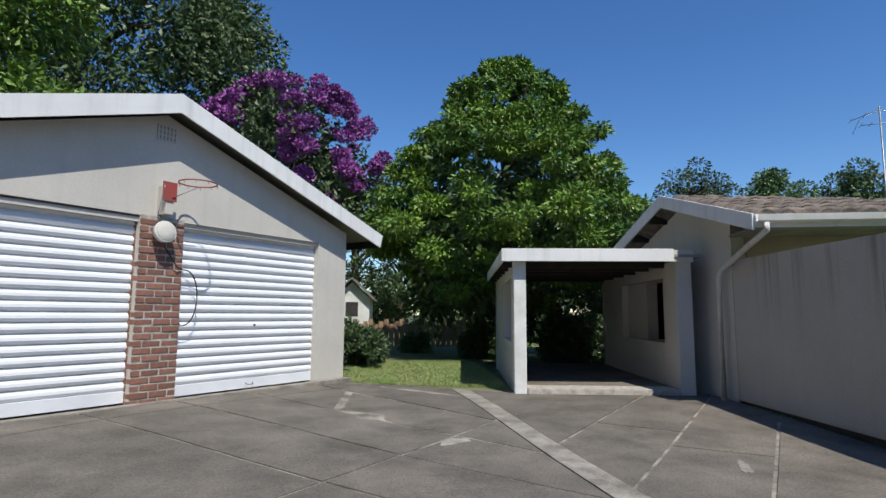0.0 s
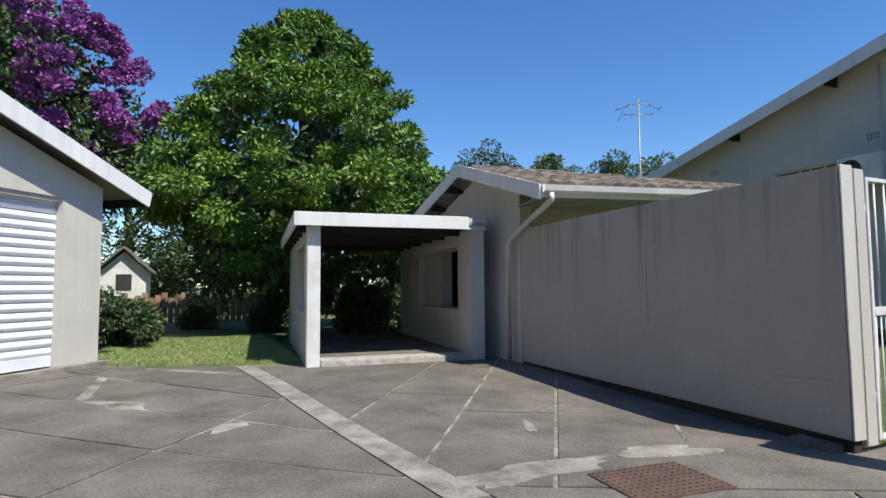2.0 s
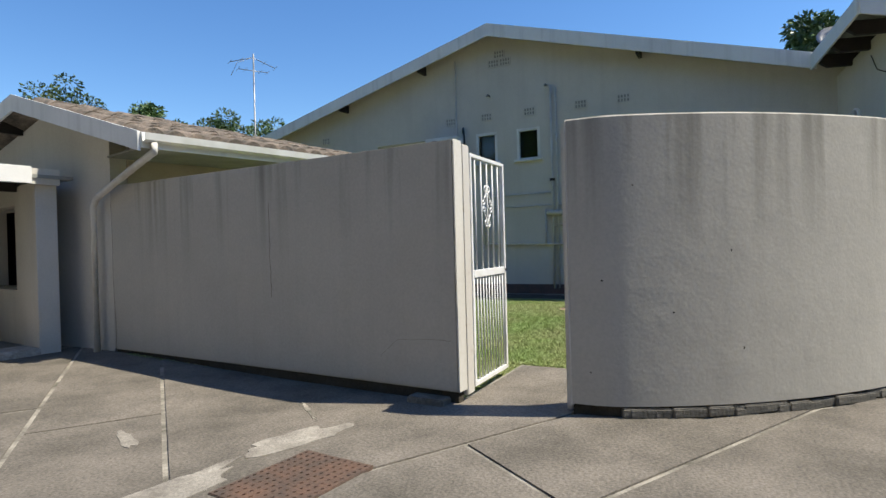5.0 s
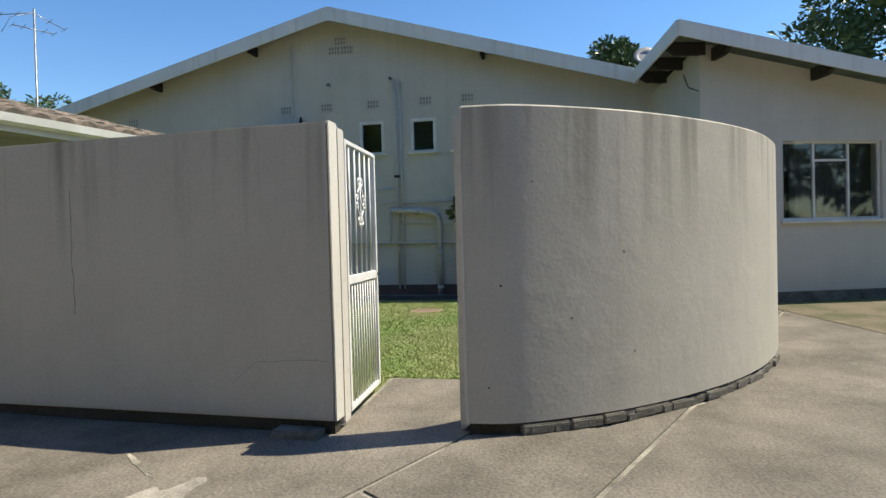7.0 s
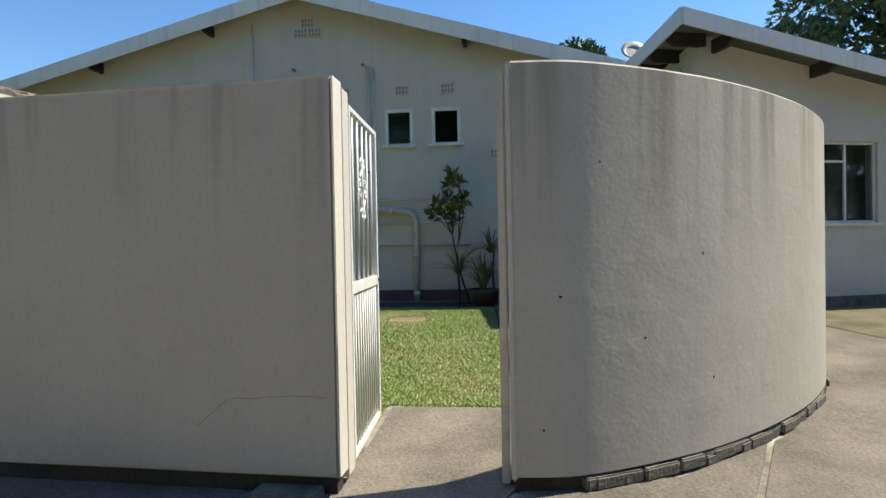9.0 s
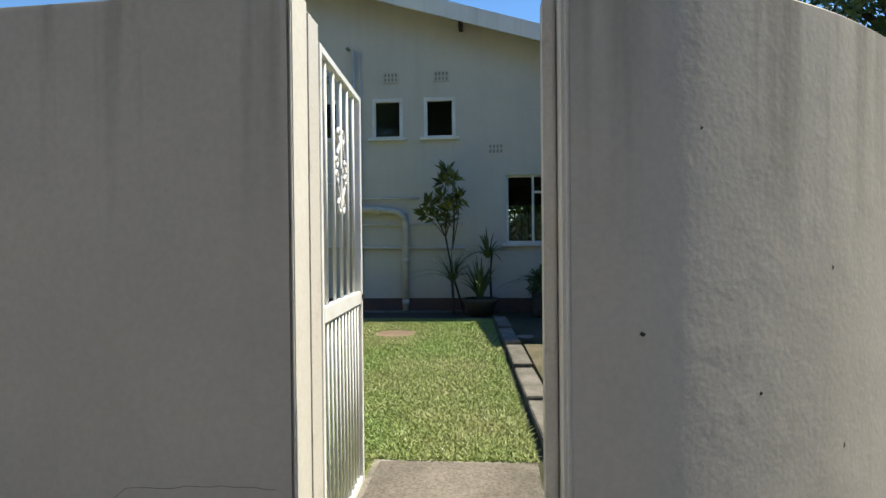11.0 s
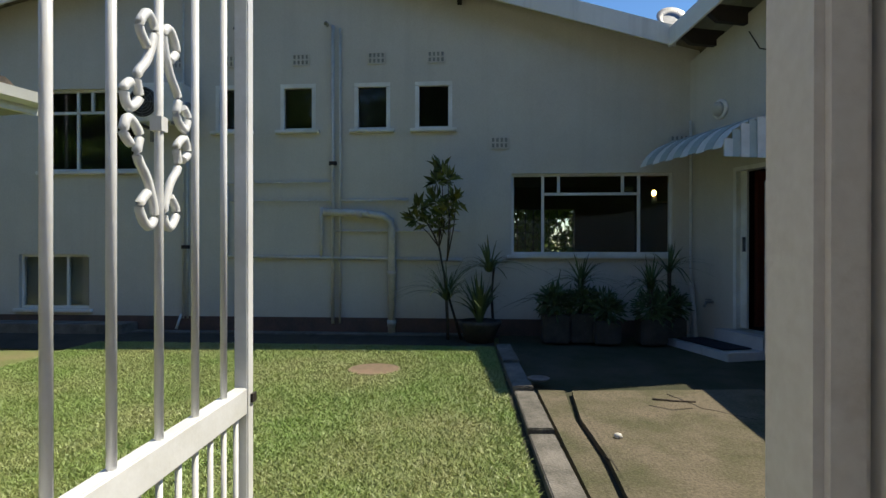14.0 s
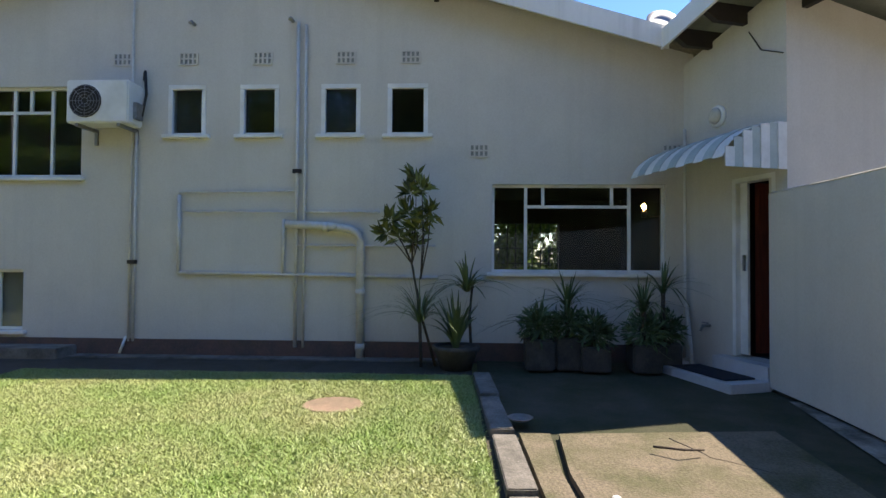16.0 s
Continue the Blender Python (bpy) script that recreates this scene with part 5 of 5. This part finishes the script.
def plants():
    z = 0.13
    c = thing("croton_plant", "tall yellow-green croton plant with bare stems", "plant")
    base = Vector((11.25, 2.72, z))
    fork = Vector((11.25, 3.0, 1.30))
    part("stem", tube(bmesh.new(), [base, base.lerp(fork, 0.5) + Vector((0, 0.03, 0)), fork], 0.018, 7, 0.012), BARK, c)
    heads = ((3.24, 1.76), (3.14, 1.58), (3.28, 1.62), (2.96, 2.26), (3.03, 2.10), (2.88, 2.12), (2.78, 1.88), (2.93, 1.66), (3.05, 1.85), (2.98, 1.52), (2.86, 1.78))
    for i, (y, z2) in enumerate(heads):
        head = Vector((11.16 + 0.035 * (i % 5), y, z2))
        root = fork if y > 2.9 else base.lerp(fork, 0.85) + Vector((0, -0.06, 0))
        part("stem", tube(bmesh.new(), [root, root.lerp(head, 0.55) + Vector((0, -0.02, 0)), head], 0.009, 6, 0.005), BARK, c)
        leaves("foliage", [head + Vector((0, 0, 0.03))], [0.035], 26, 0.17, L_YELLOW, c, 110 + i, -0.45, 0.1, 0.27)
    s = thing("spiky_pot_plant", "spiky sword-leaved plant in a wide stone pot", "plant", "potted plants")
    pot(s, (11.1, 2.48, z), 0.25, 0.26)
    sword(s, (11.1, 2.48, z + 0.22), 40, 0.72, 0.020, 1, L_POT, 0.42)
    sword(s, (11.1, 2.48, z + 0.22), 16, 0.62, 0.028, 2, L_POT, 0.75)
    a = thing("arching_plant", "bushy plant with thin arching leaves beside the pot", "plant")
    part("stem", tube(bmesh.new(), [(11.2, 2.88, z), (11.2, 2.90, z + 0.55)], 0.02, 7), BARK, a)
    sword(a, (11.2, 2.90, z + 0.5), 70, 0.66, 0.008, 3, L_POT, 1.5)
    t = thing("dracaena_plant", "slender dracaena with a drooping leaf head", "plant")
    part("stem", tube(bmesh.new(), [(11.35, 2.3, z), (11.35, 2.33, 0.7), (11.35, 2.30, 1.05)], 0.018, 7), BARK, t)
    sword(t, (11.35, 2.36, 0.98), 44, 0.55, 0.014, 4, L_POT, 1.7)
    for y, x, h, n, seed, hd in ((1.55, 11.15, 0.34, 34, 5, 0.5), (1.22, 11.2, 0.36, 40, 6, 0.75), (0.95, 11.1, 0.28, 26, 7, 0.4), (0.40, 11.1, 0.30, 44, 8, 0.7), (0.12, 11.3, 0.30, 34, 9, 0.9)):
        s = thing("pot_plant", "dark green spiky aloe in a square concrete pot", "plant", "potted plants")
        pot(s, (x, y, z), 0.16, h, True)
        part("stem", tube(bmesh.new(), [(x, y, z + h - 0.02), (x + 0.02, y, z + hd)], 0.025, 7), BARK, s)
        sword(s, (x + 0.02, y, z + hd - 0.05), n, 0.48, 0.013, seed, L_SHRUB, 1.75)
        leaves("foliage", [(x, y, z + h + 0.14)], [0.2], 420, 0.10, L_SHRUB, s, seed, 0.0, 0.1, 0.25)


plants()

# ---- trees and garden ----
def cone_tree():
    t = thing("conifer_tree", "tall bright green cone-shaped tree with drooping layers", "tree")
    base = Vector((2.95, 16.0, 0))
    trunk(t, base, base + Vector((0, 0, 7.2)), 0.24, 14, 21, 2.2)
    rng = random.Random(21)
    cs, rs = [], []
    for i in range(420):
        h = rng.random() ** 0.8
        z = 1.45 + 7.2 * h
        lim = 3.95 * min(1.0, (1.03 - h) * 1.55) ** 0.75 * (0.86 if h < 0.2 else 1)
        a = rng.uniform(0, 6.283)
        q = lim * (0.55 + 0.45 * rng.random() ** 0.5) * rng.uniform(0.9, 1.06)
        cs.append(base + Vector((math.cos(a) * q, math.sin(a) * q, z)))
        k = rng.uniform(0.26, 0.5) * (1.2 - 0.72 * h)
        rs.append((k * 1.15, k * 1.15, k * 0.5))
    leaves("crown", cs, rs, 120000, 0.14, L_CONE, t, 21, 0.35, 0.2, 0.4)
    # darker leaves inside, so the gaps between layers read as shaded
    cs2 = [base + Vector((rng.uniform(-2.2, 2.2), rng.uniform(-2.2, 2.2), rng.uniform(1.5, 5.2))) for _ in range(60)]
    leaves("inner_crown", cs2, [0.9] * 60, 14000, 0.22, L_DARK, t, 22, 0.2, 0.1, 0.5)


cone_tree()
def purple_tree():
    t = tree("broad tree covered in purple blossom", (-3.9, 19.6, 0), 9.2, 3.2, L_OLIVE, 31, 60, 16000, 0.2, 0.42, "flowering_tree")
    rng = random.Random(33)
    cs, rs = [], []
    for i in range(190):
        a, h = rng.uniform(0, 6.283), rng.random()
        q = 3.1 * math.sin(math.pi * (0.18 + 0.72 * h)) ** 0.7 * rng.uniform(0.75, 1.05)
        cs.append((-3.9 + math.cos(a) * q, 19.6 + math.sin(a) * q, 4.6 + 4.4 * h))
        k = rng.uniform(0.16, 0.36)
        rs.append((k, k, k * 0.7))
    leaves("blossom", cs, rs, 60000, 0.105, L_PURPLE, t, 34, -0.2, 0.4, 0.7)


purple_tree()
tree("large dark green tree behind the garage", (-13.5, 23.0, 0), 18.5, 6.8, L_DARK, 41, 110, 52000, 0.26, 0.30)
tree("tall olive green tree behind the garage", (-8.3, 24.5, 0), 14.8, 4.0, L_OLIVE, 42, 80, 34000, 0.22, 0.30)
tree("leafy bright green tree beside the garage", (-10.3, 13.5, 0), 10.6, 3.0, L_CONE, 43, 40, 18000, 0.22, 0.35)
for i, (x, y, h, r) in enumerate(((22.5, 43, 13.8, 3.6), (29, 41.5, 12.4, 3.0), (33.5, 39, 12.3, 3.2), (37.5, 38, 12.8, 3.4), (41, 34, 12.2, 3.0), (18.5, 45, 11.0, 3.0), (34, 46, 11.5, 4.5), (43, 30, 11.8, 3.0))):
    tree("distant dark green tree behind the roofs", (x, y, 0), h, r, L_OLIVE if i % 2 else L_DARK, 50 + i, 46, 14000, 0.26, 0.30)
tree("dark leafy tree behind the house wing", (19.5, -9.2, 0), 11.5, 3.8, L_DARK, 61, 60, 24000, 0.24, 0.35)
tree("light green tree top beyond the house roof", (27.5, -1.8, 0), 9.7, 2.4, L_OLIVE, 62, 24, 8000, 0.25, 0.5)
for i, (x, y, h, r) in enumerate(((-8.5, 40, 7.5, 3.4), (-3.5, 42, 11.0, 4.6), (2.8, 29, 5.0, 2.4), (5.5, 27, 5.5, 2.8), (9.5, 26, 6.5, 3.0), (-0.2, 39, 8.0, 2.9))):
    tree("dense dark leafy tree at the garden edge", (x, y, 0), h, r, L_DARK if i % 2 else L_OLIVE, 70 + i, 34, 9000, 0.28, 0.02)
for i, (x, y, h, r) in enumerate(((-16, -5, 15, 5.5), (-17, 4, 16, 5.5), (-15, -13, 14, 5.5), (-6, -20, 9, 4), (5, -22, 9, 4.5), (-19, 0, 17, 6), (-22, 9, 20, 7), (-22, -9, 20, 7))):
    tree("leafy tree at the edge of the driveway", (x, y, 0), h, r, L_DARK if i % 2 else L_OLIVE, 90 + i, 60, 11000, 0.55, 0.05)
def bush(label, c, r, h, mat, seed, n=5000, leaf=0.09):
    b = thing("bush", label, "bush")
    rng = random.Random(seed)
    bm = bmesh.new()
    for k in range(5):
        a = k * 1.257
        tube(bm, [Vector(c), Vector(c) + Vector((math.cos(a) * r * 0.5, math.sin(a) * r * 0.5, h * 0.7))], 0.02, 6, 0.006)
    part("stems", bm, BARK, b)
    cs = [Vector(c) + Vector((rng.uniform(-0.7, 0.7) * r, rng.uniform(-0.7, 0.7) * r, rng.uniform(0.15, 0.85) * h)) for _ in range(16)]
    leaves("foliage", cs, [r * 0.38] * 16, n, leaf, mat, b, seed, 0.0, 0.3, 0.45)
bush("round grey-green shrub behind the shelter", (3.8, 13.5, 0), 0.7, 1.3, L_OLIVE, 81, 9000)
bush("round grey-green shrub behind the shelter", (4.6, 13.7, 0), 0.7, 1.15, L_OLIVE, 82, 8000)
bush("dark shrub beside the garage corner", (-1.0, 12.7, 0), 0.7, 1.15, L_SHRUB, 83, 5000)
bush("dark shrub beside the garage corner", (-0.75, 13.6, 0), 0.5, 0.8, L_POT, 84, 4000)
bush("dark shrub at the lawn edge", (2.0, 15.4, 0), 0.6, 0.9, L_DARK, 85, 5000)
bush("dark shrub at the lawn edge", (2.8, 15.2, 0), 0.9, 1.4, L_DARK, 86, 5000)
bush("dark shrub at the lawn edge", (5.6, 15.0, 0), 1.0, 2.2, L_DARK, 87, 6000)
bush("low sunlit garden plant by the fence", (0.4, 17.5, 0), 0.5, 0.6, L_CONE, 88, 3000)
bush("leafy green hedge beyond the house", (19.5, 0.6, 0), 1.6, 3.2, L_CONE, 89, 6000, 0.2)
bush("leafy green hedge beyond the house", (19.8, -1.6, 0), 1.6, 3.2, L_CONE, 90, 6000, 0.2)
fence = thing("fence", "weathered brown timber garden fence", "fence")
for i in range(26):
    x = -2.0 + i * 0.19
    part("board", boxed((x, 21.0 + 0.02 * (i % 2), -0.05), (x + 0.17, 21.03 + 0.02 * (i % 2), 0.95 + 0.1 * math.sin(i * 2.1)), Matrix(), 0.004), FENCE, fence)
for z in (0.25, 0.75):
    part("rail", boxed((-2.0, 21.055, z), (2.95, 21.10, z + 0.08)), FENCE, fence)
cot = thing("neighbour_house", "small distant white house with a dark pitched roof", "house")
X3 = Matrix(((1, 0, 0, 0), (0, 0, 1, 0), (0, 1, 0, 0), (0, 0, 0, 1)))
bm = bmesh.new()
prism(bm, [(-3.9, -0.2), (-1.9, -0.2), (-1.9, 2.1), (-2.9, 3.05), (-3.9, 2.1)], 33.0, 36.5, X3)
part("wall", bm, WHITE, cot)
bm = bmesh.new()
prism(bm, [(-4.2, 1.95), (-2.9, 3.2), (-1.6, 1.95), (-1.6, 2.05), (-2.9, 3.32), (-4.2, 2.05)], 32.6, 36.9, X3)
part("roof", bm, KERB, cot)
part("window", boxed((-3.25, 32.97, 1.1), (-2.55, 32.995, 1.9)), ROOM_SHADE, cot)
dish = thing("satellite_dish", "grey satellite dish on the roof valley", "dish")
part("reflector", disc(bmesh.new(), pose(12.6, -0.3, 4.62, 0, -60), [(0.02, 0.0), (0.13, 0.02), (0.22, 0.06), (0.215, 0.07), (0.13, 0.03)]), STEEL, dish)
part("mast", tube(bmesh.new(), [(12.65, -0.3, 4.0), (12.65, -0.3, 4.62)], 0.02, 8), STEEL, dish)

# ---- grass ----
def grass(name, x0, x1, y0, y1, n, h, seed, inside, label):
    rng = np.random.default_rng(seed)
    p = np.stack([rng.uniform(x0, x1, n), rng.uniform(y0, y1, n)], 1)
    p = p[[inside(a, b) for a, b in p]]
    n = len(p)
    z = np.array([gz(a, b) for a, b in p]) - 0.012
    a = rng.uniform(0, 6.283, n)
    s = np.stack([np.cos(a), np.sin(a), np.zeros(n)], 1) * 0.005
    b = np.stack([p[:, 0], p[:, 1], z], 1)
    hh = h * rng.uniform(0.5, 1.3, n)
    lean = rng.normal(size=(n, 2)) * (h * 1.0)
    tip = b + np.stack([lean[:, 0], lean[:, 1], hh], 1)
    v = np.stack([b - s, b + s, tip], 1).reshape(-1, 3)
    me = bpy.data.meshes.new(name)
    me.vertices.add(len(v))
    me.vertices.foreach_set("co", v.ravel())
    me.loops.add(n * 3)
    me.loops.foreach_set("vertex_index", np.arange(n * 3))
    me.polygons.add(n)
    me.polygons.foreach_set("loop_start", np.arange(n) * 3)
    me.update()
    me.validate()
    me.materials.append(BLADE)
    tagged(new(name, me), label, "grass", kind="stuff")
grass("lawn_grass", 4.45, 10.74, 2.08, 7.2, 420000, 0.024, 1, lambda x, y: (x > 5.74 or y > 3.02) and (x - 9.55) ** 2 + (y - 3.5) ** 2 > 0.062 and y > 2.09 + (x - 5.75) * 0.046, "short mown lawn grass blades")
grass("garden_grass", -1.2, 1.7, 9.2, 14.5, 50000, 0.05, 2, lambda x, y: y > 9.95 - 0.45 * (x + 0.9), "short garden grass blades")

# ---- cracks and marks on the boundary wall ----
def cracks():
    rng = random.Random(8)
    m = along(WALL_FAR, GATE_L)
    for u, z0, z1 in ((2.62, 0.75, 1.62), (0.05, 0.1, 1.9)):
        pts, x = [], u
        for k in range(12):
            x += rng.uniform(-0.012, 0.012)
            pts.append(m @ Vector((x, 0.0005, z0 + (z1 - z0) * k / 11)))
        tagged(part("wall_crack", tube(bmesh.new(), pts, 0.0022, 5), DARKWOOD), "thin dark vertical crack in the plastered wall", "crack", kind="structure")


    for pts in (((3.85, 0.31), (4.02, 0.45), (4.3, 0.47), (4.55, 0.47)),):
        fine = []
        for a, b in zip(pts, pts[1:]):
            for k in range(7):
                t = k / 7
                fine.append(m @ Vector((a[0] + (b[0] - a[0]) * t, 0.0012, a[1] + (b[1] - a[1]) * t + rng.uniform(-0.004, 0.004))))
        tagged(part("wall_crack", tube(bmesh.new(), fine, 0.0019, 5), KERB), "hairline grey crack across the plastered wall", "crack", kind="structure")
    # chips in the paint of the curved wall
    base = [Vector((*p, 0)) for p in CURVE]
    for seg, t, z in ((0, 0.85, 0.92), (0, 0.5, 0.30), (1, 0.6, 1.55), (2, 0.4, 0.70), (3, 0.5, 1.10), (3, 0.7, 0.45), (4, 0.4, 1.02), (4, 0.6, 1.30), (5, 0.3, 0.85)):
        a, b = base[seg], base[seg + 1]
        d = (b - a).normalized()
        c = a.lerp(b, t) + Vector((d.y, -d.x, 0)) * 0.002
        mm = Matrix(((d.x, -d.y, 0, c.x), (d.y, d.x, 0, c.y), (0, 0, 1, z), (0, 0, 0, 1)))
        bm = bmesh.new()
        prism(bm, [(rng.uniform(0.004, 0.011) * math.cos(k * 1.047), rng.uniform(0.004, 0.012) * math.sin(k * 1.047)) for k in range(6)], -0.004, 0.012, mm @ Matrix(((1, 0, 0, 0), (0, 0, 1, 0), (0, 1, 0, 0), (0, 0, 0, 1))))
        tagged(part("paint_chip", bm, SOIL_AND_SHADE), "small dark chip in the wall paint", "chip", kind="structure")


cracks()
